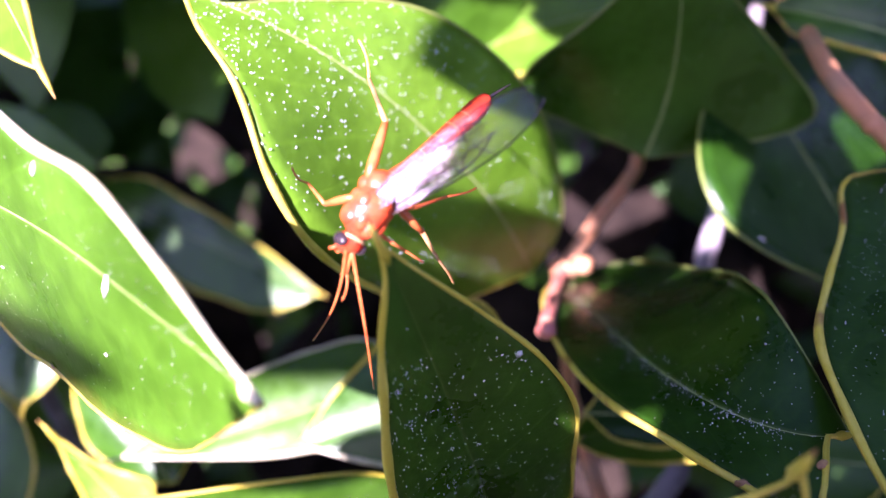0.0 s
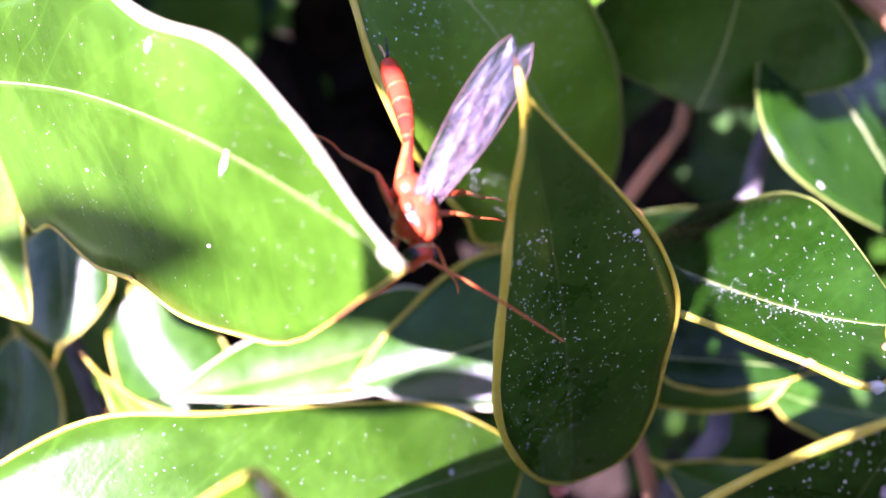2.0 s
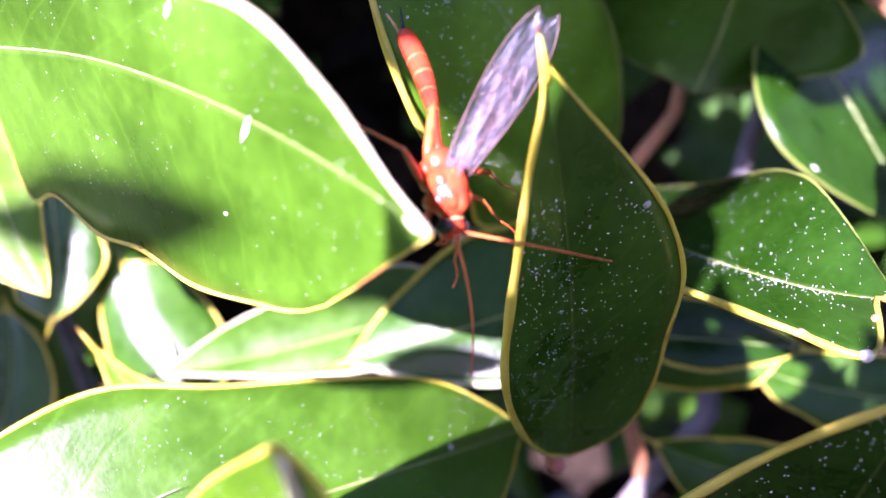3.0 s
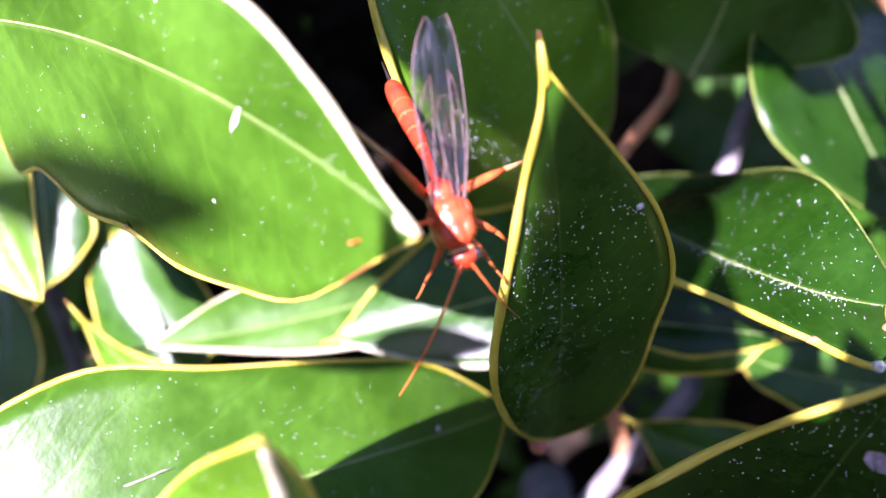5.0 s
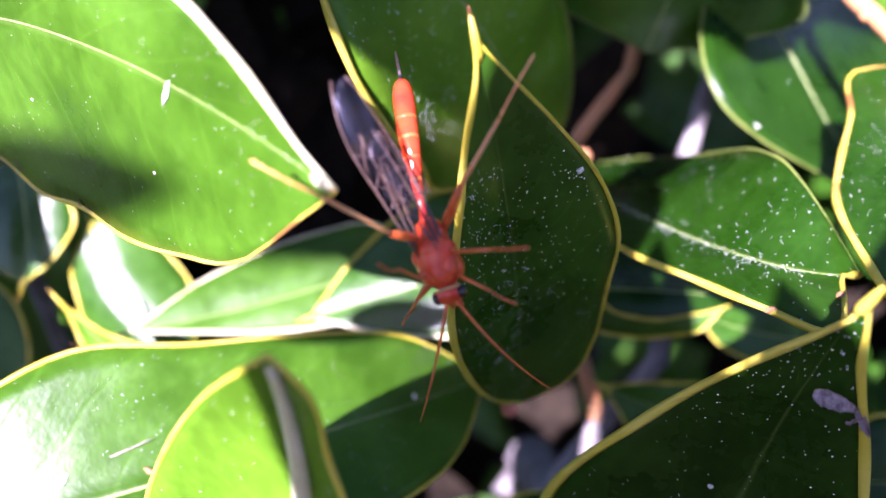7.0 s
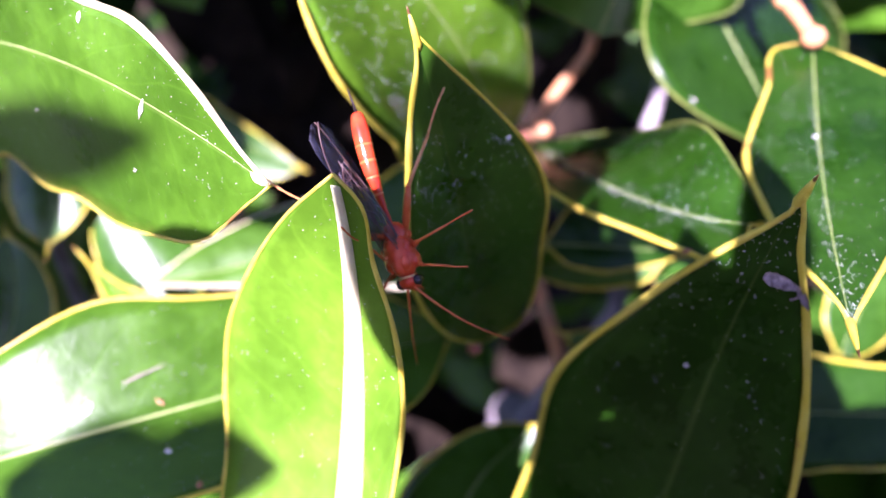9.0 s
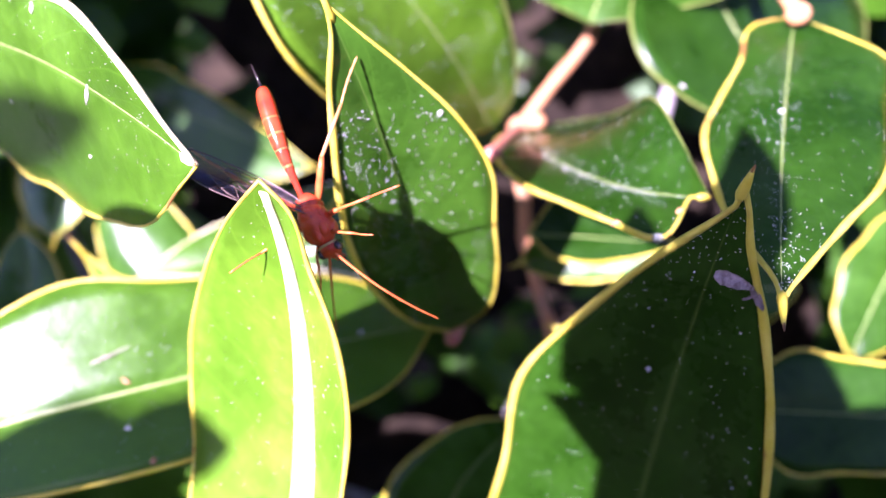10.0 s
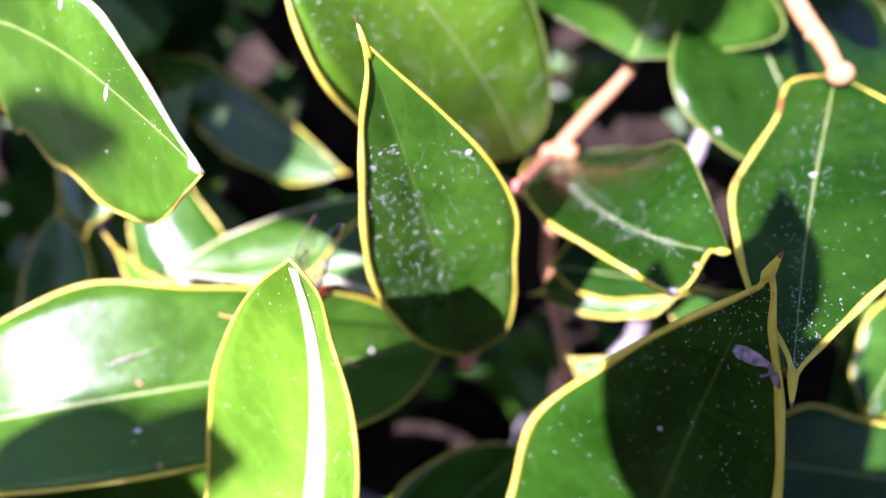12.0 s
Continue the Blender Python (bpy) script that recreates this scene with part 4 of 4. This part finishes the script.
    shifts(petal, [(0, -8.0, 0.7, 0.0), (1, -7.8, -1.4, 0.0), (2.5, -8.7, -2.7, 0.0), (3, -7.7, -2.9, 0.0), (5, -8.1, -1.8, 0.0), (6, -7.3, -4.8, 0.0), (6.5, -6.4, -2.8, 0.0), (7, -6.7, -2.0, 0.0), (9, -0.9, 0.5, 0.0), (9.5, -0.5, 0.1, -0.0), (10, -0.2, -1.1, -0.0), (10.5, -0.2, -1.6, 0.0), (11, -0.2, -1.3, 0.0), (11.5, -0.1, -1.1, 0.0), (12, 0.2, -1.6, 0.0)])
    shifts(LEAVES["edge"], [(0, -9.6, 0.6, 0.0), (1, -10.7, -2.0, 0.0), (1.5, -8.8, -1.4, 0.0), (2, -3.2, -0.6, 0.0), (2.5, -0.0, 0.1, 0.0), (3, -1.2, -0.8, 0.0), (5, -0.8, -3.6, 0.0), (5.5, -1.6, -3.1, 0.0), (6, -5.4, -2.1, 0.0), (6.5, -11.6, -0.7, 0.0), (7.2, -19.6, 0.8, 0.0), (9, -32.3, -0.2, 0.0), (12, -32.3, -0.2, 0.0)])
    # the added blockers slide to shift the shade
    shifts(blocker_mid, [(0, -2, 0, 0), (3, 0, 0, 0), (5, 1, 1, 0), (7, 0, 0, 0), (9.0, 0, 0, 0), (9.5, 40, 2, 0), (10.0, 58, 3, 0), (12, 57, 2, 0)])
    shifts(blocker_edge, [(0, 0, 0, 0), (3, 0, 0, 0), (7.2, 0, 0, 0), (8.6, 32, 2, 0), (12, 36, 2, 0)])
    shifts(blocker_low, [(0, 0, 0, 0), (3, 1, 0, 0), (5, 0, 1, 0), (7, 0, 0, 0), (9.1, 0, 0, 0), (9.5, 4, 0, 0), (10.3, 16, 0, 0), (10.8, 19, 0, 0), (12, 18, 0, 0)])
    shifts(blocker_right, [(0, 0, 0, 0), (0.5, 1, 0, 0), (1.1, 18, 4, 0), (1.8, 50, 12, 0), (5, 52, 14, 0), (12, 50, 12, 0)])
    shifts(blocker_left, [(0, -50, 0, 0), (7.2, -50, 0, 0), (8.8, 0, 0, 0), (12, 1, 0, 0)])
    shifts(blocker_side, [(0, 0, 0, 0), (5, 1, 0, 0), (7, 0, 0, 0), (8.8, 0, 2, 0), (9.6, 40, 40, 0), (12, 42, 42, 0)])
    shifts(blocker_up, [(0, 22, 14, 0), (0.6, 15, 10, 0), (1.3, 1, 0, 0), (3, 0, 0, 0), (5, -1, 1, 0), (7, 0, 0, 0), (8.6, 2, 0, 0), (9.3, 22, 14, 0), (10.5, 24, 15, 0), (12, 22, 14, 0)])

    def body(rows):
        walk(wasp, [(t, placed(x, y, z, rx, ry, rz)) for t, x, y, z, rx, ry, rz in rows])

    def limb(ob, rows, dz=0.0):
        walk(ob, [(t, pose(x / 1000, y / 1000, (z + dz) / 1000, rx, ry, rz)) for t, x, y, z, rx, ry, rz in rows])
    body([(0, 3.85, 12.20, -46.00, -51, -0, -124),
        (0.5, -1.14, 9.77, -46.00, -50, -0, -133),
        (1, -1.56, 6.28, -46.00, -57, -0, -107),
        (1.5, -1.14, 4.19, -46.00, -52, -0, -83),
        (2, -1.30, 4.17, -46.00, -52, -0, -86),
        (2.5, -0.37, 4.46, -46.00, -52, -0, -85),
        (3, -0.46, 4.05, -46.00, -52, -0, -83),
        (4, -0.31, 3.38, -46.00, -33, -0, -78),
        (5, 0.08, 2.20, -46.00, -7, -0, -71),
        (5.5, 0.97, 2.24, -46.00, -8, -0, -62),
        (6, 2.30, -0.52, -44.00, -2, -0, -67),
        (6.5, 2.53, -2.26, -44.00, 14, -0, -73),
        (7, 2.45, -2.49, -44.00, 14, -0, -73),
        (7.2, 2.34, -2.66, -44.00, 14, -0, -71),
        (8, 2.19, -4.34, -44.50, 21, -0, -72),
        (9, 2.86, -6.58, -45.00, 29, -0, -73),
        (9.5, 2.67, -6.60, -45.00, 20, -0, -67),
        (10, 2.15, -6.06, -45.00, 13, -0, -63),
        (10.5, 1.99, -5.61, -45.00, 13, -0, -64),
        (11, -4.75, -3.94, -50.00, 5, 0, -107),
        (11.2, -5.10, -3.47, -50.80, 6, -0, -106),
        (11.5, -9.44, -13.37, -53.00, 0, 0, -163),
        (11.7, -5.87, -13.87, -53.00, 0, 0, -128),
        (12, -4.35, -14.19, -53.00, 0, 0, -108)])
    limb(abdomen, [(0, -2.20, 0.00, 0.00, 1, -5, -30),
        (0.5, -2.20, 0.00, 0.00, 1, -20, -19),
        (1, -2.20, 0.00, 0.00, 1, -19, -23),
        (1.5, -2.20, 0.00, 0.00, 0, -18, -18),
        (2, -2.20, 0.00, 0.00, 0, -19, -15),
        (2.5, -2.20, 0.00, 0.00, 0, -22, -11),
        (3, -2.20, 0.00, 0.00, 0, -18, -12),
        (4, -2.20, 0.00, 0.00, -0, -26, -10),
        (5, -2.20, 0.00, 0.00, -1, -34, 0),
        (5.5, -2.20, 0.00, 0.00, -1, -35, -6),
        (6, -2.20, 0.00, 0.00, -1, -30, -12),
        (6.5, -2.20, 0.00, 0.00, -1, -18, -6),
        (7, -2.20, 0.00, 0.00, -1, -13, -7),
        (7.2, -2.20, 0.00, 0.00, -1, -20, -6),
        (8, -2.20, 0.00, 0.00, -1, -7, -4),
        (9, -2.20, 0.00, 0.00, -1, -1, -3),
        (9.5, -2.20, 0.00, 0.00, -1, -3, -8),
        (10, -2.20, 0.00, 0.00, -1, -2, -9),
        (10.5, -2.20, 0.00, 0.00, -1, -2, -7),
        (11, -2.20, 0.00, 0.00, -0, 0, 0),
        (11.2, -2.20, 0.00, 0.00, -0, -26, -3),
        (11.5, -2.20, 0.00, 0.00, -1, -72, 2),
        (12, -2.20, 0.00, 0.00, -1, -78, 2)])
    left, right = [(0, -0.30, 0.70, 0.90, 55, 28, -11),
        (0.5, -0.30, 0.70, 0.90, 53, 19, -11),
        (1, -0.30, 0.70, 0.90, 57, 27, -18),
        (1.5, -0.30, 0.70, 0.90, 45, 37, -32),
        (2, -0.30, 0.70, 0.90, 47, 31, -28),
        (2.5, -0.30, 0.70, 0.90, 47, 31, -27),
        (3, -0.30, 0.70, 0.90, 46, 32, -29),
        (4, -0.30, 0.70, 0.90, -11, 11, -26),
        (5, -0.30, 0.70, 0.90, -25, -1, -17),
        (5.5, -0.30, 0.70, 0.90, -20, -0, -20),
        (6, -0.30, 0.70, 0.90, -62, 5, -9),
        (6.5, -0.30, 0.70, 0.90, -62, 20, 12),
        (7, -0.30, 0.70, 0.90, -62, 17, 5),
        (7.2, -0.30, 0.70, 0.90, -62, 22, 12),
        (8, -0.30, 0.70, 0.90, -62, 22, 6),
        (9, -0.30, 0.70, 0.90, -88, 18, 5),
        (9.5, -0.30, 0.70, 0.90, -73, 13, 19),
        (10, -0.30, 0.70, 0.90, -62, 6, 32),
        (10.5, -0.30, 0.70, 0.90, -62, 2, 36),
        (11, -0.30, 0.70, 0.90, -46, -3, 14),
        (11.2, -0.30, 0.70, 0.90, -50, -3, 20),
        (11.5, -0.30, 0.70, 0.90, -72, 0, -3),
        (12, -0.30, 0.70, 0.90, -76, 0, -4)], [(0, -0.30, -0.70, 0.90, 57, 22, -9),
        (0.5, -0.30, -0.70, 0.90, 55, 13, -8),
        (1, -0.30, -0.70, 0.90, 58, 20, -14),
        (1.5, -0.30, -0.70, 0.90, 48, 29, -27),
        (2, -0.30, -0.70, 0.90, 50, 25, -22),
        (2.5, -0.30, -0.70, 0.90, 50, 24, -21),
        (3, -0.30, -0.70, 0.90, 49, 26, -23),
        (4, -0.30, -0.70, 0.90, -11, 16, -18),
        (5, -0.30, -0.70, 0.90, -28, 5, -12),
        (5.5, -0.30, -0.70, 0.90, -24, 5, -15),
        (6, -0.30, -0.70, 0.90, -66, 10, -6),
        (6.5, -0.30, -0.70, 0.90, -66, 23, 12),
        (7, -0.30, -0.70, 0.90, -66, 21, 5),
        (7.2, -0.30, -0.70, 0.90, -66, 25, 11),
        (8, -0.30, -0.70, 0.90, -66, 25, 4),
        (9, -0.30, -0.70, 0.90, -88, 25, -5),
        (9.5, -0.30, -0.70, 0.90, -73, 23, 15),
        (10, -0.30, -0.70, 0.90, -62, 19, 32),
        (10.5, -0.30, -0.70, 0.90, -62, 17, 36),
        (11, -0.30, -0.70, 0.90, -43, 6, 19),
        (11.2, -0.30, -0.70, 0.90, -47, 7, 24),
        (11.5, -0.30, -0.70, 0.90, -68, 0, 4),
        (12, -0.30, -0.70, 0.90, -72, 0, 5)]
    limb(wing_left, left)
    limb(hind_left, left, -0.25)
    limb(wing_right, right)
    limb(hind_right, right, -0.25)
    limb(legs["HR"], [(0, -1.20, -0.70, -0.60, 0, 48, 176),
        (0.5, -1.20, -0.70, -0.60, 0, 30, -177),
        (1, -1.20, -0.70, -0.60, 0, 28, 179),
        (1.5, -1.20, -0.70, -0.60, 0, -2, 178),
        (2, -1.20, -0.70, -0.60, 0, 19, 159),
        (2.5, -1.20, -0.70, -0.60, 0, 19, 167),
        (3, -1.20, -0.70, -0.60, 0, 19, 163),
        (4, -1.20, -0.70, -0.60, 0, 1, -173),
        (5, -1.20, -0.70, -0.60, 0, -18, -148),
        (5.5, -1.20, -0.70, -0.60, 0, -18, -159),
        (6, -1.20, -0.70, -0.60, 0, -54, -136),
        (6.5, -1.20, -0.70, -0.60, 0, -64, -156),
        (7, -1.20, -0.70, -0.60, 0, -53, -146),
        (7.2, -1.20, -0.70, -0.60, 0, -53, -148),
        (8, -1.20, -0.70, -0.60, 0, -53, -154),
        (9, -1.20, -0.70, -0.60, 0, -52, -162),
        (9.5, -1.20, -0.70, -0.60, 0, -1, -143),
        (10, -1.20, -0.70, -0.60, 0, 9, -144),
        (10.5, -1.20, -0.70, -0.60, 0, 10, -141),
        (11, -1.20, -0.70, -0.60, 0, 32, -104),
        (11.2, -1.20, -0.70, -0.60, 0, 26, -93),
        (11.5, -1.20, -0.70, -0.60, 0, 28, -14),
        (12, -1.20, -0.70, -0.60, 0, 38, -70)])
    limb(legs["HL"], [(0, -1.20, 0.70, -0.60, 0, 6, 76),
        (0.5, -1.20, 0.70, -0.60, 0, 6, 87),
        (1, -1.20, 0.70, -0.60, 0, 5, 99),
        (1.5, -1.20, 0.70, -0.60, 0, 7, 95),
        (2, -1.20, 0.70, -0.60, 0, 8, 92),
        (2.5, -1.20, 0.70, -0.60, 0, 9, 88),
        (3, -1.20, 0.70, -0.60, 0, 11, 85),
        (4, -1.20, 0.70, -0.60, 0, 24, 91),
        (5, -1.20, 0.70, -0.60, 0, 37, 98),
        (5.5, -1.20, 0.70, -0.60, 0, 47, 86),
        (6, -1.20, 0.70, -0.60, 0, -36, 116),
        (6.5, -1.20, 0.70, -0.60, 0, -15, 129),
        (7, -1.20, 0.70, -0.60, 0, -9, 131),
        (7.2, -1.20, 0.70, -0.60, 0, -7, 133),
        (8, -1.20, 0.70, -0.60, 0, 4, 140),
        (9, -1.20, 0.70, -0.60, 0, 16, 149),
        (9.5, -1.20, 0.70, -0.60, 0, 13, 142),
        (10, -1.20, 0.70, -0.60, 0, 9, 136),
        (10.5, -1.20, 0.70, -0.60, 0, 9, 136),
        (11, -1.20, 0.70, -0.60, 0, 2, 160),
        (11.2, -1.20, 0.70, -0.60, 0, 12, 159),
        (11.35, -1.20, 0.70, -0.60, 0, 35, 85),
        (11.5, -1.20, 0.70, -0.60, 0, 50, 15),
        (12, -1.20, 0.70, -0.60, 0, 60, 50)])
    limb(legs["MR"], [(0, 0.00, -0.80, -0.80, 34, 86, 34),
        (0.5, 0.00, -0.80, -0.80, 0, 44, 6),
        (1, 0.00, -0.80, -0.80, -172, 80, -172),
        (1.5, 0.00, -0.80, -0.80, 0, 42, -175),
        (2, 0.00, -0.80, -0.80, 0, 40, -167),
        (2.5, 0.00, -0.80, -0.80, 0, 33, -149),
        (3, 0.00, -0.80, -0.80, 0, 31, -151),
        (4, 0.00, -0.80, -0.80, 0, -9, -125),
        (5, 0.00, -0.80, -0.80, 0, -47, -91),
        (5.5, 0.00, -0.80, -0.80, 0, -28, -121),
        (6, 0.00, -0.80, -0.80, 0, -59, -146),
        (6.5, 0.00, -0.80, -0.80, 0, -51, -119),
        (7, 0.00, -0.80, -0.80, -48, -84, -133),
        (7.2, 0.00, -0.80, -0.80, -31, -83, -150),
        (8, 0.00, -0.80, -0.80, 4, -77, 176),
        (9, 0.00, -0.80, -0.80, 18, -67, 163),
        (9.5, 0.00, -0.80, -0.80, -42, -74, -140),
        (10, 0.00, -0.80, -0.80, -0, -53, -81),
        (10.5, 0.00, -0.80, -0.80, -0, -23, -67),
        (11, 0.00, -0.80, -0.80, -0, -5, -61),
        (11.2, 0.00, -0.80, -0.80, -0, 4, -80),
        (11.5, 0.00, -0.80, -0.80, 0, 17, -111),
        (12, 0.00, -0.80, -0.80, -0, 31, -76)])
    limb(legs["ML"], [(0, 0.00, 0.80, -0.80, 0, -7, 127),
        (0.5, 0.00, 0.80, -0.80, 0, -10, 118),
        (1, 0.00, 0.80, -0.80, 0, -13, 108),
        (1.5, 0.00, 0.80, -0.80, 0, -11, 98),
        (2, 0.00, 0.80, -0.80, 0, -8, 87),
        (2.5, 0.00, 0.80, -0.80, 0, -5, 76),
        (3, 0.00, 0.80, -0.80, 0, -2, 65),
        (4, 0.00, 0.80, -0.80, 0, 20, 58),
        (5, 0.00, 0.80, -0.80, 0, 42, 47),
        (5.5, 0.00, 0.80, -0.80, 0, 51, 64),
        (6, 0.00, 0.80, -0.80, 0, -49, 39),
        (6.5, 0.00, 0.80, -0.80, 0, -49, 78),
        (7, 0.00, 0.80, -0.80, 0, -47, 77),
        (7.2, 0.00, 0.80, -0.80, 0, -45, 80),
        (8, 0.00, 0.80, -0.80, 0, -34, 89),
        (9, 0.00, 0.80, -0.80, 0, -21, 98),
        (9.5, 0.00, 0.80, -0.80, 0, -19, 90),
        (10, 0.00, 0.80, -0.80, 0, -21, 79),
        (10.5, 0.00, 0.80, -0.80, 0, -14, 77),
        (11, 0.00, 0.80, -0.80, 0, 5, 101),
        (11.2, 0.00, 0.80, -0.80, 0, 14, 112),
        (11.5, 0.00, 0.80, -0.80, 0, 45, 40),
        (12, 0.00, 0.80, -0.80, 0, 50, 50)])
    limb(legs["FR"], [(0, 1.20, -0.60, -0.80, 0, -9, 28),
        (0.5, 1.20, -0.60, -0.80, 0, 15, 18),
        (1, 1.20, -0.60, -0.80, 0, 12, 40),
        (1.5, 1.20, -0.60, -0.80, -0, 41, -33),
        (2, 1.20, -0.60, -0.80, -0, 46, -27),
        (2.5, 1.20, -0.60, -0.80, -0, 34, -33),
        (3, 1.20, -0.60, -0.80, -0, 35, -34),
        (4, 1.20, -0.60, -0.80, -0, 39, -37),
        (5, 1.20, -0.60, -0.80, -0, 43, -40),
        (5.5, 1.20, -0.60, -0.80, -0, 1, -6),
        (6, 1.20, -0.60, -0.80, -0, 35, -37),
        (6.5, 1.20, -0.60, -0.80, -0, 25, -46),
        (7, 1.20, -0.60, -0.80, -0, 27, -58),
        (7.2, 1.20, -0.60, -0.80, -0, 24, -58),
        (8, 1.20, -0.60, -0.80, -0, 13, -59),
        (9, 1.20, -0.60, -0.80, -0, -1, -60),
        (9.5, 1.20, -0.60, -0.80, -0, -1, -46),
        (10, 1.20, -0.60, -0.80, -0, -1, -30),
        (10.5, 1.20, -0.60, -0.80, -0, -0, -14),
        (11, 1.20, -0.60, -0.80, -0, -0, -1),
        (11.2, 1.20, -0.60, -0.80, -0, 13, -27),
        (11.5, 1.20, -0.60, -0.80, -0, 27, -75),
        (12, 1.20, -0.60, -0.80, -0, 23, -82)])
    limb(legs["FL"], [(0, 1.20, 0.60, -0.80, 0, -15, 88),
        (0.5, 1.20, 0.60, -0.80, 0, -15, 80),
        (1, 1.20, 0.60, -0.80, 0, -15, 71),
        (1.5, 1.20, 0.60, -0.80, 0, -8, 59),
        (2, 1.20, 0.60, -0.80, 0, 1, 46),
        (2.5, 1.20, 0.60, -0.80, 0, 9, 32),
        (3, 1.20, 0.60, -0.80, 0, 16, 20),
        (4, 1.20, 0.60, -0.80, 0, 24, 23),
        (5, 1.20, 0.60, -0.80, 0, 32, 27),
        (5.5, 1.20, 0.60, -0.80, 0, 43, 41),
        (6, 1.20, 0.60, -0.80, 0, -43, 53),
        (6.5, 1.20, 0.60, -0.80, 0, -29, 44),
        (7, 1.20, 0.60, -0.80, 0, -34, 49),
        (7.2, 1.20, 0.60, -0.80, 0, -32, 51),
        (8, 1.20, 0.60, -0.80, 0, -26, 61),
        (9, 1.20, 0.60, -0.80, 0, -16, 72),
        (9.5, 1.20, 0.60, -0.80, 0, -24, 68),
        (10, 1.20, 0.60, -0.80, 0, -34, 59),
        (10.5, 1.20, 0.60, -0.80, 0, -33, 56),
        (11, 1.20, 0.60, -0.80, 0, -9, 70),
        (11.2, 1.20, 0.60, -0.80, 0, 6, 91),
        (11.5, 1.20, 0.60, -0.80, 0, 30, 40),
        (12, 1.20, 0.60, -0.80, 0, 40, 30)])
    limb(feelers["AL"], [(0, 2.90, 0.25, 0.35, 0, -7, 37),
        (0.5, 2.90, 0.25, 0.35, 0, -3, 82),
        (1, 2.90, 0.25, 0.35, 0, -0, 70),
        (1.5, 2.90, 0.25, 0.35, 0, -15, 58),
        (2, 2.90, 0.25, 0.35, 0, -28, 43),
        (2.5, 2.90, 0.25, 0.35, 0, -34, 62),
        (3, 2.90, 0.25, 0.35, 0, -36, 61),
        (4, 2.90, 0.25, 0.35, 0, 9, 46),
        (5, 2.90, 0.25, 0.35, 0, 53, 24),
        (5.5, 2.90, 0.25, 0.35, 0, -2, 70),
        (6, 2.90, 0.25, 0.35, 0, 18, 46),
        (6.5, 2.90, 0.25, 0.35, 0, 38, 52),
        (7, 2.90, 0.25, 0.35, 0, 30, 14),
        (7.2, 2.90, 0.25, 0.35, 0, 31, 14),
        (8, 2.90, 0.25, 0.35, 0, 34, 16),
        (9, 2.90, 0.25, 0.35, 0, 37, 19),
        (9.5, 2.90, 0.25, 0.35, 0, 25, 22),
        (10, 2.90, 0.25, 0.35, 0, 20, 17),
        (10.5, 2.90, 0.25, 0.35, 0, 22, 1),
        (11, 2.90, 0.25, 0.35, 0, 37, 41),
        (11.2, 2.90, 0.25, 0.35, 0, 41, 44),
        (11.5, 2.90, 0.25, 0.35, 0, 46, 50),
        (12, 2.90, 0.25, 0.35, 0, 54, 62)])
    limb(feelers["AR"], [(0, 2.90, -0.25, 0.35, 0, 27, 43),
        (0.5, 2.90, -0.25, 0.35, 0, 30, 58),
        (1, 2.90, -0.25, 0.35, 0, 15, 62),
        (1.5, 2.90, -0.25, 0.35, 0, 46, 52),
        (2, 2.90, -0.25, 0.35, 14, 73, 14),
        (2.5, 2.90, -0.25, 0.35, 0, 22, 53),
        (3, 2.90, -0.25, 0.35, 0, 16, 24),
        (4, 2.90, -0.25, 0.35, -0, 23, -5),
        (5, 2.90, -0.25, 0.35, -0, 25, -36),
        (5.5, 2.90, -0.25, 0.35, -0, 1, -4),
        (6, 2.90, -0.25, 0.35, 0, 41, 38),
        (6.5, 2.90, -0.25, 0.35, -0, 52, -23),
        (7, 2.90, -0.25, 0.35, -0, 22, -31),
        (7.2, 2.90, -0.25, 0.35, -0, 23, -31),
        (8, 2.90, -0.25, 0.35, -0, 26, -30),
        (9, 2.90, -0.25, 0.35, -0, 30, -29),
        (9.5, 2.90, -0.25, 0.35, -0, 42, -59),
        (10, 2.90, -0.25, 0.35, -0, 37, -40),
        (10.5, 2.90, -0.25, 0.35, -0, 49, -69),
        (11, 2.90, -0.25, 0.35, -0, 36, -2),
        (11.2, 2.90, -0.25, 0.35, -0, 41, -2),
        (11.5, 2.90, -0.25, 0.35, -0, 48, -3),
        (12, 2.90, -0.25, 0.35, -0, 61, -4)])


motions()
